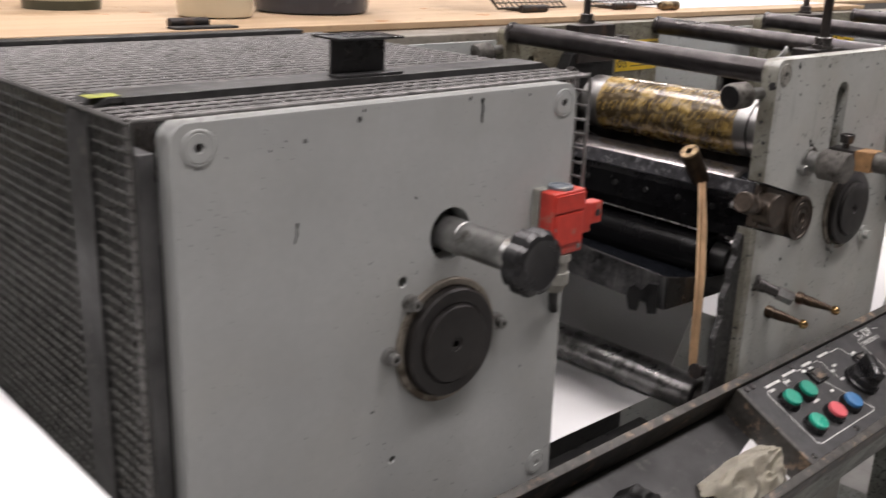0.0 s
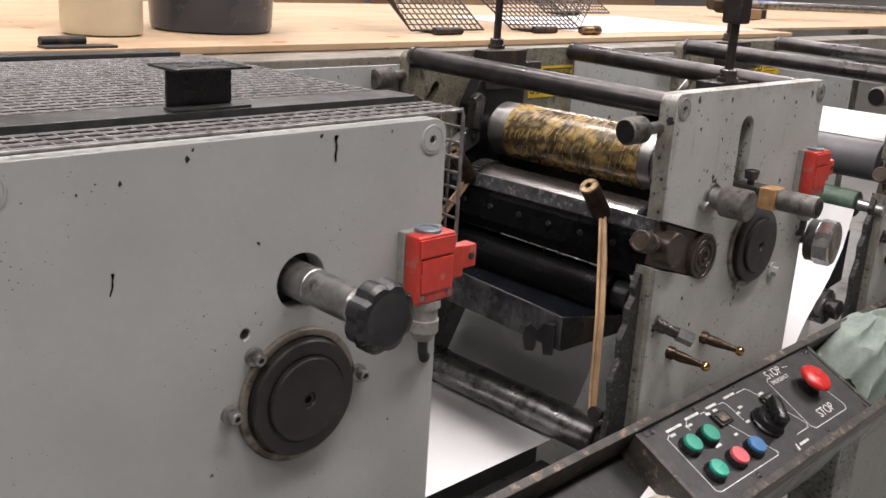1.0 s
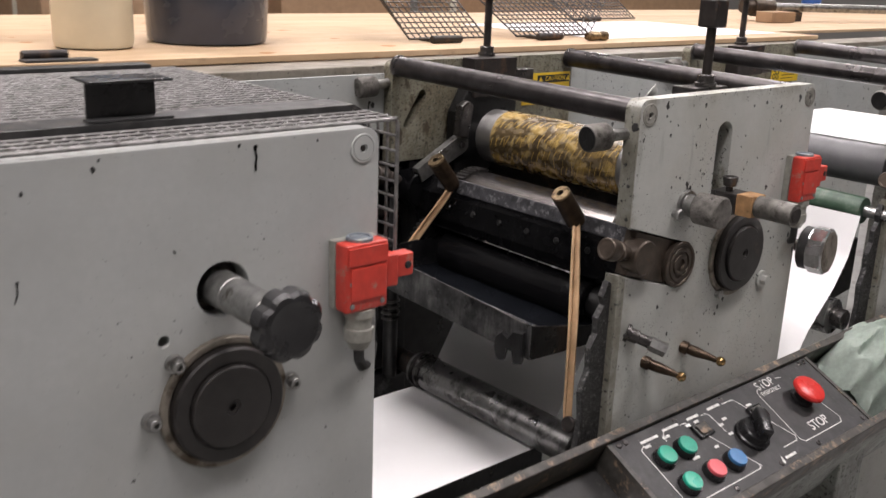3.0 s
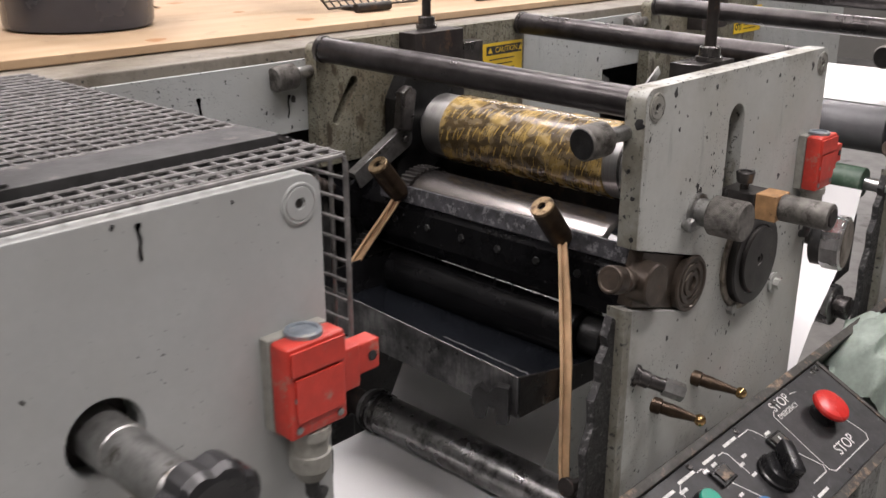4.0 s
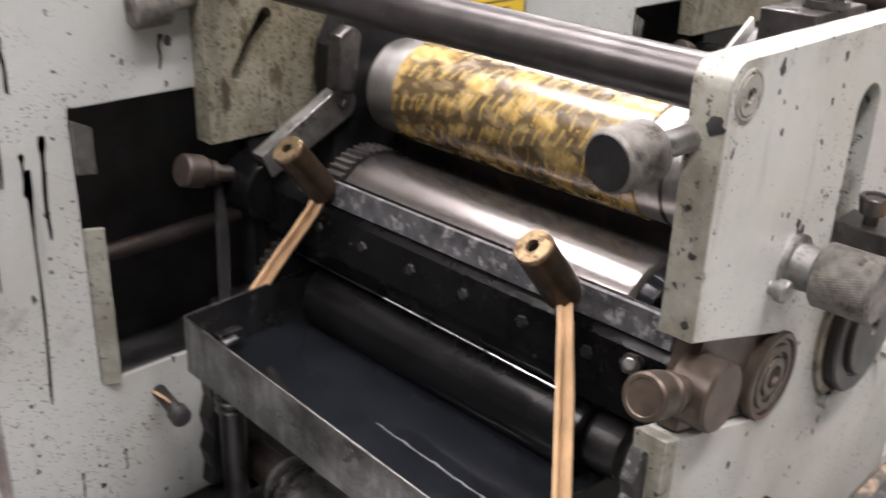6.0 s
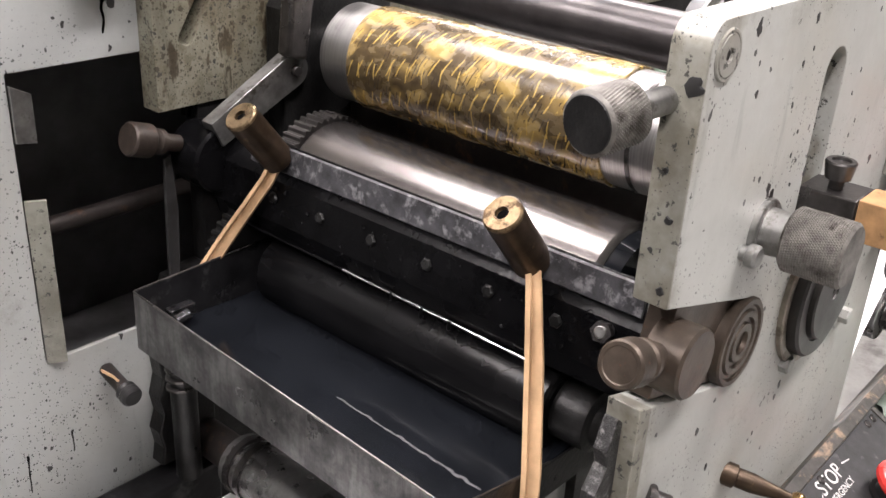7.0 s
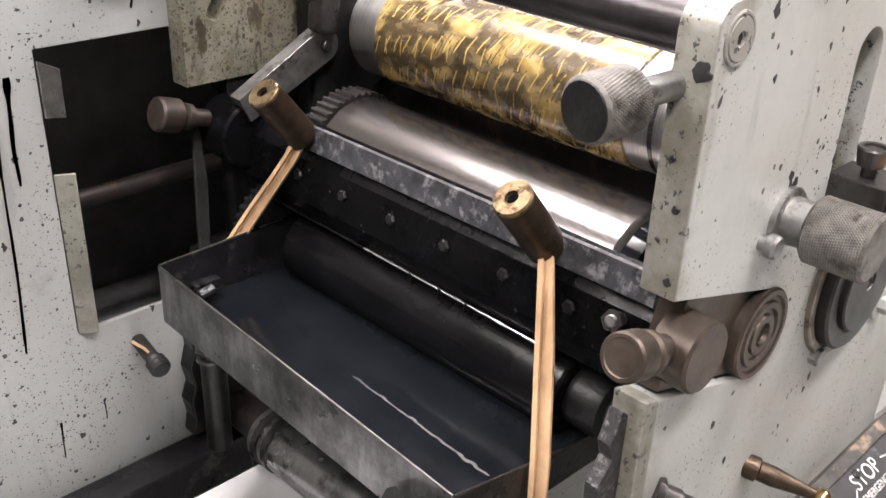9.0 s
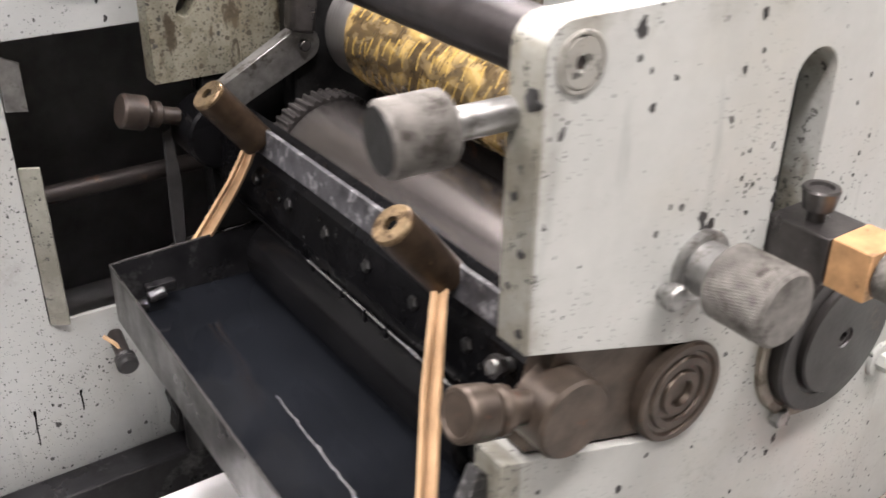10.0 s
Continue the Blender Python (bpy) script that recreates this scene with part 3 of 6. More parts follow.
def plate_one():
    x0, x1 = -0.679, -0.320
    t = thing("side_plate", "smooth grey painted press side plate with a black round bearing cap", "machine panel", (-0.5, 0.009, FOOT), "press side plates")
    hole = ring_pts(-0.455, 1.158, 0.0205, 28)
    small = ring_pts(-0.501, 1.129, 0.0042, 14)
    small2 = ring_pts(-0.508, 0.985, 0.003, 12)
    part("panel", slab(round_rect(x0, x1, FOOT, TOP, 0.012), 0, THICK, (hole, small, small2), 0.0018), PAINT_CLEAN, t)
    part("backing", box(-0.52, -0.40, 0.0195, 0.023, 1.0, 1.2, 0), RUST, t, "blackened backing steel")
    part("edge_strip", box(-0.6905, -0.6795, 0.019, 0.052, 0.93, 1.243, 0.001), CASE_DARK, t)
    for bz in (1.175, 1.121):
        part("edge_bolt", lathe((-0.690, 0.034, bz), (-1, -0.2, 0), [(0, 0.009), (0.003, 0.009), (0.0035, 0.0075), (0.009, 0.0075), (0.010, 0.0065), (0.010, 0.0035), (0.006, 0.003), (0.006, 0)], 20), RUST, t, "black socket bolt")
    press_frame(t, x0, x1)
    for bx in (-0.661, -0.335):
        screw = part("corner_bolt", corner_bolt(bx, 1.2475), PAINT_CLEAN, t)
        # Dark plug puts the shade inside the socket into its colour.
        part("socket", rod((bx, 0.004, 1.2475), (bx, -0.0002, 1.2475), 0.0033, 6), RUST, screw, "dark plug for the shaded hexagon socket")
    part("lower_bolt", corner_bolt(-0.34, 0.922), PAINT_CLEAN, t)
    for hx, hz, hr in ((-0.586, 1.243, 0.0022), (-0.491, 1.192, 0.0013), (-0.538, 1.259, 0.0018), (-0.542, 1.253, 0.0030), (-0.440, 1.259, 0.0022), (-0.498, 1.267, 0.0014), (-0.376, 1.257, 0.0016), (-0.612, 1.240, 0.0013), (-0.603, 1.241, 0.0010), (-0.490, 1.191, 0.0012)):
        blot(t, hx, hz, hr * 0.62)
    bearing_cap(-0.457, 1.073, 0.0505, t, lugs=((-0.495, 1.112), (-0.514, 1.074), (-0.402, 1.075)))
    shaft = lathe((-0.455, 0.014, 1.158), (0, -1, 0), [(0, 0), (0, 0.0135), (0.03, 0.0135), (0.031, 0.0128), (0.076, 0.0128), (0.079, 0.011), (0.088, 0.011), (0.088, 0)], 32)
    s = part("adjusting_shaft", shaft, STEEL, t, "dull bare steel shaft")
    lobes = lambda k, n: 1 - 0.10 * (0.5 + 0.5 * math.cos(2 * math.pi * k / 8)) ** 3 if 1 < n < 7 else 1
    wheel = lathe((-0.455, -0.068, 1.158), (0, -1, 0), [(0, 0), (0, 0.011), (0.004, 0.014), (0.006, 0.022), (0.009, 0.0245), (0.020, 0.0245), (0.0235, 0.022), (0.0245, 0.018), (0.0235, 0.012), (0.0235, 0)], 64, lobes)
    part("hand_knob", wheel, PLASTIC_BLACK, s, "black lobed plastic hand knob")
    return t


SLOT_C, SLOT_R, SLOT_A = (0.094, 1.079), 0.0252, -17.0


def unit_outline(x0, x1):
    ca, sa = math.cos(radians(SLOT_A)), math.sin(radians(SLOT_A))
    arc = [(SLOT_C[0] + SLOT_R * math.cos(radians(a)), SLOT_C[1] + SLOT_R * math.sin(radians(a))) for a in (SLOT_A + 90 - 180 * k / 16 for k in range(17))]
    up = (arc[0][0] - x0) / ca
    lo = (arc[-1][0] + 0.009) / ca
    top_l = (x0, arc[0][1] - up * sa)
    low_l = (-0.009, arc[-1][1] - lo * sa)
    r = 0.012
    corner = lambda cx, cz, a0: [(cx + r * math.cos(radians(a0 + 18 * k)), cz + r * math.sin(radians(a0 + 18 * k))) for k in range(6)]
    return corner(x1 - r, TOP - r, 0) + corner(x0 + r, TOP - r, 90) + [top_l] + arc + [low_l, (-0.009, FOOT), (x1, FOOT)]


def knurled(p, d, length, r, seg=64):
    """A cylinder with a raised diamond knurl between two plain chamfered ends."""
    rings = max(6, int(length / (2 * math.pi * r / seg)))
    prof = [(0, 0), (0, r - 0.0016), (0.0012, r - 0.0003)]
    prof += [(0.0012 + (length - 0.0024) * k / rings, r - 0.0003) for k in range(1, rings)]
    prof += [(length - 0.0012, r - 0.0003), (length, r - 0.0016), (length, 0)]
    bm = lathe(p, d, prof, seg)
    ax, o = Vector(d).normalized(), Vector(p)
    cells = []
    for f in bm.faces:
        c = f.calc_center_median() - o
        if 0.0012 < c.dot(ax) < length - 0.0012 and (c - ax * c.dot(ax)).length > r * 0.9:
            cells.append(f)
    bmesh.ops.recalc_face_normals(bm, faces=bm.faces)
    bmesh.ops.poke(bm, faces=cells, offset=0.0006)
    for v in bm.verts:
        q = v.co - o
        v.co = o + Matrix.Rotation(q.dot(ax) / r * 0.8, 3, ax) @ q
    return bm


def plate_two():
    x0, x1 = 0.0, 0.338
    t = thing("side_plate", "ink-specked grey painted press side plate with knobs and a slanted slot", "machine panel", (0.16, 0.009, FOOT), "press side plates")
    slot = round_rect(0.139, 0.167, 1.120, 1.231, 0.0139, 8)
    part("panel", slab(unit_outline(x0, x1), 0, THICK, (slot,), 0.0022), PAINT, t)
    part("backing", box(0.03, 0.30, 0.0195, 0.024, 1.0, 1.24, 0), PAINT_DESK, t, "grey-green backing plate")
    press_frame(t, x0, x1)
    for bx, bz in ((0.0165, 1.2475), (0.324, 1.2475)):
        screw = part("corner_bolt", corner_bolt(bx, bz), PAINT_BOLT, t)
        # Socket shade again as a dark plug.
        part("socket", rod((bx, 0.004, bz), (bx, -0.0002, bz), 0.0033, 6), RUST, screw, "dark plug for the shaded hexagon socket")
    for hx, hz, hr in ((0.054, 1.224, 0.0022), (0.101, 1.210, 0.0016), (0.116, 1.193, 0.0013), (0.114, 1.181, 0.0013), (0.122, 1.176, 0.0014), (0.121, 1.163, 0.0014), (0.098, 1.163, 0.0034), (0.104, 1.230, 0.0017), (0.114, 1.236, 0.0015), (0.199, 1.173, 0.0012), (0.198, 1.162, 0.0012), (0.204, 1.181, 0.0013), (0.196, 1.150, 0.0012), (0.188, 1.200, 0.0012), (0.194, 1.212, 0.0012), (0.139, 1.166, 0.0028), (0.111, 1.251, 0.0026), (0.230, 1.247, 0.0024), (0.262, 1.240, 0.0028), (0.062, 1.036, 0.0026), (0.085, 1.000, 0.0022), (0.180, 1.012, 0.0036), (0.176, 1.004, 0.0024), (0.150, 0.990, 0.0016)):
        blot(t, hx, hz, hr * 0.85)
    for ey, ez, er in ((0.0040, 1.236, 0.0048), (0.011, 1.198, 0.0017), (0.006, 1.176, 0.0020), (0.0125, 1.160, 0.0014), (0.005, 1.142, 0.0022)):
        wob = lambda k, n: 1 + 0.6 * noise.noise(Vector((math.cos(k * 0.39) * 1.2, math.sin(k * 0.39) * 1.2, ez * 200)))
        part("ink_spot", lathe((0.0002, ey, ez), (-1, 0, 0), [(0, er), (0.0006, er * 0.95), (0.0009, er * 0.7), (0.0008, 0)], 16, wob), LABEL_BLACK, t, "dried black ink spot")
    # the bearing arm in the slanted slot
    ca, sa = math.cos(radians(SLOT_A)), math.sin(radians(SLOT_A))
    turn = pose(SLOT_C[0], 0, SLOT_C[1], 0, -SLOT_A, 0)
    arm_shape = [(-0.085, -0.0235), (0, -0.0235)] + ring_pts(0, 0, 0.0235, 16, -80, 80) + [(0, 0.0235), (-0.085, 0.0235)]
    arm = part("bearing_arm", slab(arm_shape, 0.004, 0.018, (), 0.0012, turn), STEEL_BROWN, t, "brown oiled steel bearing arm")
    dial = lathe((SLOT_C[0], 0.006, SLOT_C[1]), (0, -1, 0), [(0, 0.0262), (0.0075, 0.0262), (0.0085, 0.0252), (0.0085, 0.0225), (0.0070, 0.0215), (0.0070, 0.0195), (0.0085, 0.0185), (0.0085, 0.0150), (0.0068, 0.0142), (0.0068, 0.0120), (0.0085, 0.0112), (0.0085, 0.0070), (0.0060, 0.0062), (0.0060, 0)], 48)
    part("bearing_dial", dial, STEEL_BROWN, arm)
    boss = lathe((0.020, 0.010, 1.101), (0, -1, 0), [(0, 0), (0, 0.0185), (0.019, 0.0185), (0.0205, 0.0172), (0.0205, 0)], 40)
    part("boss", boss, STEEL_BROWN, arm)
    back = Vector((-ca, 0, -sa))
    root = Vector((0.006, 0.004, 1.1055))
    neck = lathe(root, back, [(0, 0), (0, 0.0075), (0.012, 0.0075), (0.014, 0.0105), (0.017, 0.0105), (0.019, 0.0075), (0.022, 0.0075), (0.022, 0)], 24)
    kn = part("arm_screw", neck, STEEL_BROWN, arm)
    knob = lathe(root + back * 0.021, back, [(0, 0), (0, 0.0085), (0.001, 0.0108), (0.0025, 0.0116), (0.0145, 0.0116), (0.016, 0.0106), (0.016, 0.009), (0.0155, 0.0084), (0.0155, 0)], 36)
    part("knob", knob, STEEL_BROWN, kn, "round brown steel knob with a flat end")
    # main bearing cap
    bearing_cap(0.202, 1.076, 0.0520, t, lugs=())
    for lx, lz in ((0.176, 1.030),):
        part("bolt", lathe((lx, 0, lz), (0, -1, 0), [(0, 0.006), (0.005, 0.006), (0.006, 0.005), (0.006, 0)], 6), STEEL, t)
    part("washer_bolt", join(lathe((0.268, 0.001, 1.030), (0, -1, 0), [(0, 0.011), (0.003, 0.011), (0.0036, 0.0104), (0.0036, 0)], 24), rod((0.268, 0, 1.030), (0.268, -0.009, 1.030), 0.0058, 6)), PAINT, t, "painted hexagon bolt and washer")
    # knurled adjuster
    flange = lathe((0.094, 0.002, 1.146), (0, -1, 0), [(0, 0.0165), (0.005, 0.0165), (0.0058, 0.0155), (0.0058, 0.0125), (0.018, 0.0115), (0.018, 0)], 36)
    adj = part("adjuster", flange, STEEL, t, "bare steel adjuster collar")
    part("knurled_knob", knurled((0.094, -0.0155, 1.146), (0, -1, 0), 0.031, 0.0170, 76), GRIP_STEEL, adj, "cross-knurled steel knob")
    part("stop_screw", lathe((0.074, 0.001, 1.139), (0, -1, 0), [(0, 0.0042), (0.004, 0.0042), (0.005, 0.0062), (0.009, 0.0062), (0.0105, 0.005), (0.0105, 0)], 20), STEEL, adj)
    # slide block, bronze piece and sleeve
    blk = part("slide_block", box(0.140, 0.168, -0.030, 0.002, 1.134, 1.157, 0.001), STEEL_DARK, t, "dark steel slide block")
    part("bronze_block", box(0.141, 0.167, -0.050, -0.0305, 1.135, 1.158, 0.0008), BRONZE_BLOCK, blk, "bronze spacer block")
    part("sleeve", rod((0.154, -0.050, 1.1465), (0.154, -0.094, 1.1465), 0.0120, 28), GRIP_STEEL, blk, "round grey steel sleeve")
    part("sleeve_core", rod((0.154, -0.090, 1.1465), (0.154, -0.0955, 1.1465), 0.0085, 20), RUST, blk)
    part("thumb_screw", lathe((0.152, -0.014, 1.156), (0, 0, 1), [(0, 0), (0, 0.004), (0.006, 0.004), (0.007, 0.007), (0.016, 0.0085), (0.017, 0.0078), (0.017, 0.0055), (0.0155, 0.005), (0.0155, 0)], 24), STEEL_DARK, blk)
    # levers and grease fittings low on the plate
    for (ax, az), (bx, by, bz) in (((0.048, 0.976), (0.068, -0.036, 0.966)), ((0.118, 0.977), (0.136, -0.040, 0.968))):
        a, b = Vector((ax, 0.004, az)), Vector((bx, by, bz))
        d = (b - a)
        ln = d.length
        lev = part("lever", lathe(a, d, [(0, 0), (0, 0.0075), (0.010, 0.0075), (0.011, 0.006), (0.020, 0.0062), (0.032, 0.0045), (ln - 0.003, 0.0032), (ln - 0.003, 0)], 20), BRASS_DARK, t, "tarnished brass lever")
        ball = bmesh.new()
        bmesh.ops.create_uvsphere(ball, u_segments=18, v_segments=12, radius=0.0056)
        bmesh.ops.translate(ball, verts=ball.verts, vec=b)
        part("ball", ball, BRASS_BRIGHT, lev, "bright brass ball end")
    a, b = Vector((0.013, 0.002, 1.018)), Vector((0.040, -0.034, 1.002))
    d = (b - a).normalized()
    fit_ = part("fitting", lathe(a, d, [(0, 0), (0, 0.010), (0.004, 0.010), (0.005, 0.0075), (0.014, 0.0075), (0.015, 0.0062), (0.03, 0.0062), (0.03, 0)], 20), STEEL_DARK, t, "dull steel pipe fitting")
    part("hexagon_nut", lathe(a + d * 0.028, d, [(0, 0), (0, 0.0082), (0.018, 0.0082), (0.018, 0.006), (0.010, 0.0055), (0.010, 0)], 6), STEEL, fit_)
    # pegs on the edge: locking knob on a rod that points along the machine
    k = part("locking_knob", lathe((0.004, 0.0160, 1.2280), (-1, 0.11, -0.03), [(0, 0), (0, 0.0062), (0.034, 0.0062), (0.034, 0)], 20), STEEL, t, "bare steel locking rod")
    part("knurled_grip", knurled((-0.0255, 0.0192, 1.2271), (-1, 0.11, -0.03), 0.0250, 0.0136, 60), GRIP_STEEL, k, "grey knurled round grip")
    part("end_disc", lathe((-0.0255 - 0.0249, 0.0192 + 0.00274, 1.2271 - 0.00075), (-1, 0.11, -0.03), [(0, 0), (0, 0.0120), (0.0006, 0.0116), (0.0006, 0)], 28), INK_FILM, k, "greasy black end face")
    part("edge_bracket", slab([(-0.046, 0.880), (-0.0095, 0.880), (-0.0095, 1.074), (-0.014, 1.078), (-0.021, 1.062), (-0.018, 1.052), (-0.027, 1.040), (-0.026, 1.022), (-0.035, 1.008), (-0.033, 0.985), (-0.043, 0.960), (-0.039, 0.930)], 0.008, 0.016, (), 0.0008), CRUST, t, "ink-crusted black bracket plate")
    return t


FRONT_ONE = plate_one()
FRONT_TWO = plate_two()


def back_plate():
    t = thing("rear_side_plate", "olive-stained rear press side plate with a dark oval slot", "machine panel", (0.16, BACK + 0.009, FOOT), "rear side plates")
    slot = round_rect(0.029, 0.041, 1.172, 1.228, 0.0058, 6)
    tilt = pose(0.035, 0, 1.200, 0, 33, 0) @ pose(-0.035, 0, -1.200)
    slot = [tuple((tilt @ Vector((x, 0, z))).xz) for x, z in slot]
    r = 0.010
    out = [(0.336, 1.133), (0.336, TOP)] + [(-0.003 + r + r * math.cos(radians(90 + 18 * k)), TOP - r + r * math.sin(radians(90 + 18 * k))) for k in range(6)] + [(-0.003, 1.133)]
    part("panel", slab(out, BACK, BACK + THICK, (slot,), 0.002), PAINT_MOTTLED, t)
    part("lower_panel", slab([(0.0, FOOT), (0.336, FOOT), (0.336, 1.132), (0.03, 1.132), (0.03, 0.964), (0.0, 0.964)], BACK + 0.002, BACK + THICK, (), 0.001), INK_FILM, t, "ink-blackened lower plate")
    part("backing", box(0.03, 0.30, BACK + 0.0195, BACK + 0.023, 1.12, 1.24, 0), RUST, t)
    part("foot", box(0.0, 0.33, 0.423, 0.46, 0.0, FOOT, 0.003), PAINT_DESK, t)
    part("lower_edge", slab([(-0.006, 0.905), (0.004, 0.900), (0.005, 0.960), (0.003, 1.0), (0.006, 1.060), (0.003, 1.103), (-0.003, 1.100), (-0.005, 1.03)], BACK - 0.002, BACK + 0.001, (), 0.0008), STRAP, t, "grimy worn plate edge")
    k = part("locking_rod", rod((0.002, 0.398, 1.235), (-0.04, 0.398, 1.232), 0.0062, 20), STEEL, t)
    part("knurled_grip", knurled((-0.024, 0.398, 1.232), (-1, 0, -0.05), 0.026, 0.0128, 60), GRIP_STEEL, k, "grey knurled round grip")
    # mirrored arm screw that stands out of the slot
    ca, sa = math.cos(radians(SLOT_A)), math.sin(radians(SLOT_A))
    arm = part("bearing_arm", lathe((0.030, BACK + 0.006, 1.098), (0, -1, 0), [(0, 0), (0, 0.024), (0.03, 0.024), (0.032, 0.022), (0.032, 0)], 36), INK_DULL, t, "black rear bearing arm")
    back = Vector((-ca, 0, -sa))
    root = Vector((0.008, BACK - 0.004, 1.1100))
    part("screw", lathe(root, back, [(0, 0), (0, 0.006), (0.012, 0.006), (0.014, 0.009), (0.018, 0.009), (0.020, 0.006), (0.024, 0.006), (0.024, 0)], 22), KNOB_DARK, arm)
    part("knob", lathe(root + back * 0.023, back, [(0, 0), (0, 0.010), (0.0015, 0.0118), (0.016, 0.0118), (0.0175, 0.0105), (0.0175, 0)], 28), KNOB_DARK, arm, "round brown steel knob")
    return t


REAR_TWO = back_plate()


def long_tube(p0, p1, r=0.0128):
    t = thing("tie_bar", "dark blued steel tie bar between the press side plates", "tie bar", p0, "tie bars")
    part("bar", rod(p0, p1, r, 32), TUBE_DARK, t)
    d = (Vector(p1) - Vector(p0)).normalized()
    part("collar", rod(p1, Vector(p1) + d * 0.0055, r + 0.0012, 32), STEEL_DARK, t, "grimy steel end collar")
    return t


for fx, bx in ((0.0165, 0.004), (0.324, 0.326), (0.645, 0.642), (0.968, 0.972)):
    long_tube((fx, THICK + 0.001, 1.2485), (bx, BACK - 0.007, 1.2570))


# ---- the drive-side wall and the plywood top ----
def rear_wall(xa, xb):
    """A sheet from xa to xb with a square opening at its far end, and the black gear case behind it."""
    t = thing("rear_wall", "pale grey splashed sheet-metal wall with a square opening", "machine panel", ((xa + xb) / 2, 0.41, FOOT), kind="structure")
    part("sheet", slab([(xa, FOOT), (xb, FOOT), (xb, 0.966), (xb - 0.0965, 0.967), (xb - 0.0965, 1.172), (xb, 1.172), (xb, 1.246), (xa, 1.246)], 0.405, 0.409, (), 0.0005), PAINT_WALL, t)
    part("upper_tab", slab([(xb - 0.096, 1.128), (xb - 0.096, 1.165), (xb - 0.0825, 1.158), (xb - 0.0825, 1.126)], 0.402, 0.4048, (), 0.0004), STEEL, t, "bare folded sheet tab")
    tilt = pose(xb - 0.0895, 0.403, 1.0, 0, 0, -28) @ pose(0.0895 - xb, -0.403, -1.0)
    part("side_flange", box(xb - 0.096, xb - 0.0825, 0.4015, 0.4045, 0.966, 1.088, 0.0004, 2, tilt), PAINT_FLANGE, t, "bent sheet flange")
    l, r = xb - 0.13, xb + 0.35
    part("hollow", join(box(l, r, 0.560, 0.565, 0.90, 1.22, 0), box(l - 0.005, l, 0.4095, 0.565, 0.90, 1.22, 0), box(r, r + 0.005, 0.4095, 0.565, 0.90, 1.22, 0), box(l, r, 0.4095, 0.56, 1.215, 1.22, 0), box(l, r, 0.4095, 0.56, 0.90, 0.905, 0)), CASE_DARK, t, "dark gear-case interior")
    return t


rear = rear_wall(-0.80, -0.0005)
rear_wall(0.3365, 0.6365)
single("cross_shaft", rod((-0.104, 0.45, 1.045), (0.06, 0.45, 1.046), 0.007, 20), RUST, "brown steel shaft inside the gear case", "shaft")
single("frame_rail", box(-0.80, 1.7, 0.4275, 0.505, 1.225, 1.254, 0.002), PAINT_RAIL, "dirty cream painted frame rail", "frame rail")
for a, b in ((0.985, 1.4),):
    part("sheet", box(a, b, 0.405, 0.409, FOOT, 1.246, 0.0006), PAINT_WALL, rear)
table = thing("plywood_table", "stained plywood sheet on a long work table", "table", (1.0, 1.0, 0))
part("top", box(-1.6, 1.25, 0.495, 1.30, 1.2555, 1.2640, 0.001), PLY, table)
part("far_top", box(1.253, 3.6, 0.62, 1.42, 1.2555, 1.2625, 0.001), PLY, table)
for lx in (-1.5, 0.0, 1.5, 3.4):
    for ly in (0.72, 1.24):
        part("leg", box(lx - 0.03, lx + 0.03, ly - 0.03, ly + 0.03, 0, 1.2545, 0.002), PAINT_DESK, table)

# ---- rollers ----
CYL = Vector((0.137, 0, 1.164))


def print_cylinder():
    t = thing("print_cylinder", "steel print cylinder wrapped in a gold and brown printing plate", "roller", CYL + Vector((0, 0.2, -0.04)), "press rollers")
    prof = [(0, 0), (0, 0.012), (0.028, 0.012), (0.028, 0.0335), (0.030, 0.0355), (0.315, 0.0355), (0.318, 0.033), (0.318, 0.012), (0.34, 0.012), (0.34, 0)]
    part("cylinder_body", lathe((CYL.x, 0.026, CYL.z), (0, 1, 0), prof, 72), JOURNAL, t, "worn bright steel cylinder")
    part("printing_plate", lathe((CYL.x, 0.105, CYL.z), (0, 1, 0), [(0, 0.0355), (0, 0.0369), (0.0006, 0.0372), (0.2074, 0.0372), (0.208, 0.0369), (0.208, 0.0355)], 96), PLATE_GOLD, t, "glossy gold and brown printing plate")
    part("rim_groove", lathe((CYL.x, 0.085, CYL.z), (0, 1, 0), [(0, 0.0354), (0.0005, 0.0359), (0.003, 0.0359), (0.0035, 0.0354)], 72), STEEL_DARK, t)
    return t


print_cylinder()
ANX, ANZ, ANR = 0.094, 1.079, 0.0445


def anilox():
    t = thing("anilox_roller", "brown-grey engraved steel ink roller", "roller", (ANX, 0.2, ANZ - ANR), "press rollers")
    part("roller_body", lathe((ANX, 0.074, ANZ), (0, 1, 0), [(0, 0.012), (-0.002, ANR - 0.004), (0, ANR - 0.0008), (0.001, ANR), (0.245, ANR), (0.246, ANR - 0.001), (0.246, 0.012)], 80), ANILOX, t)
    part("near_disc", lathe((ANX, 0.026, ANZ), (0, 1, 0), [(0, 0), (0, 0.016), (0.036, 0.018), (0.036, ANR - 0.006), (0.0455, ANR - 0.004), (0.0455, 0.0)], 48), INK, t, "ink-black roller end")
    teeth = lambda k, n: 1.0 if k % 4 < 2 else 0.955
    part("gear", lathe((ANX, 0.322, ANZ), (0, 1, 0), [(0, 0.02), (0, ANR + 0.003), (0.018, ANR + 0.003), (0.018, 0.02)], 192, teeth), STEEL_DARK, t, "dark steel gear ring")
    return t


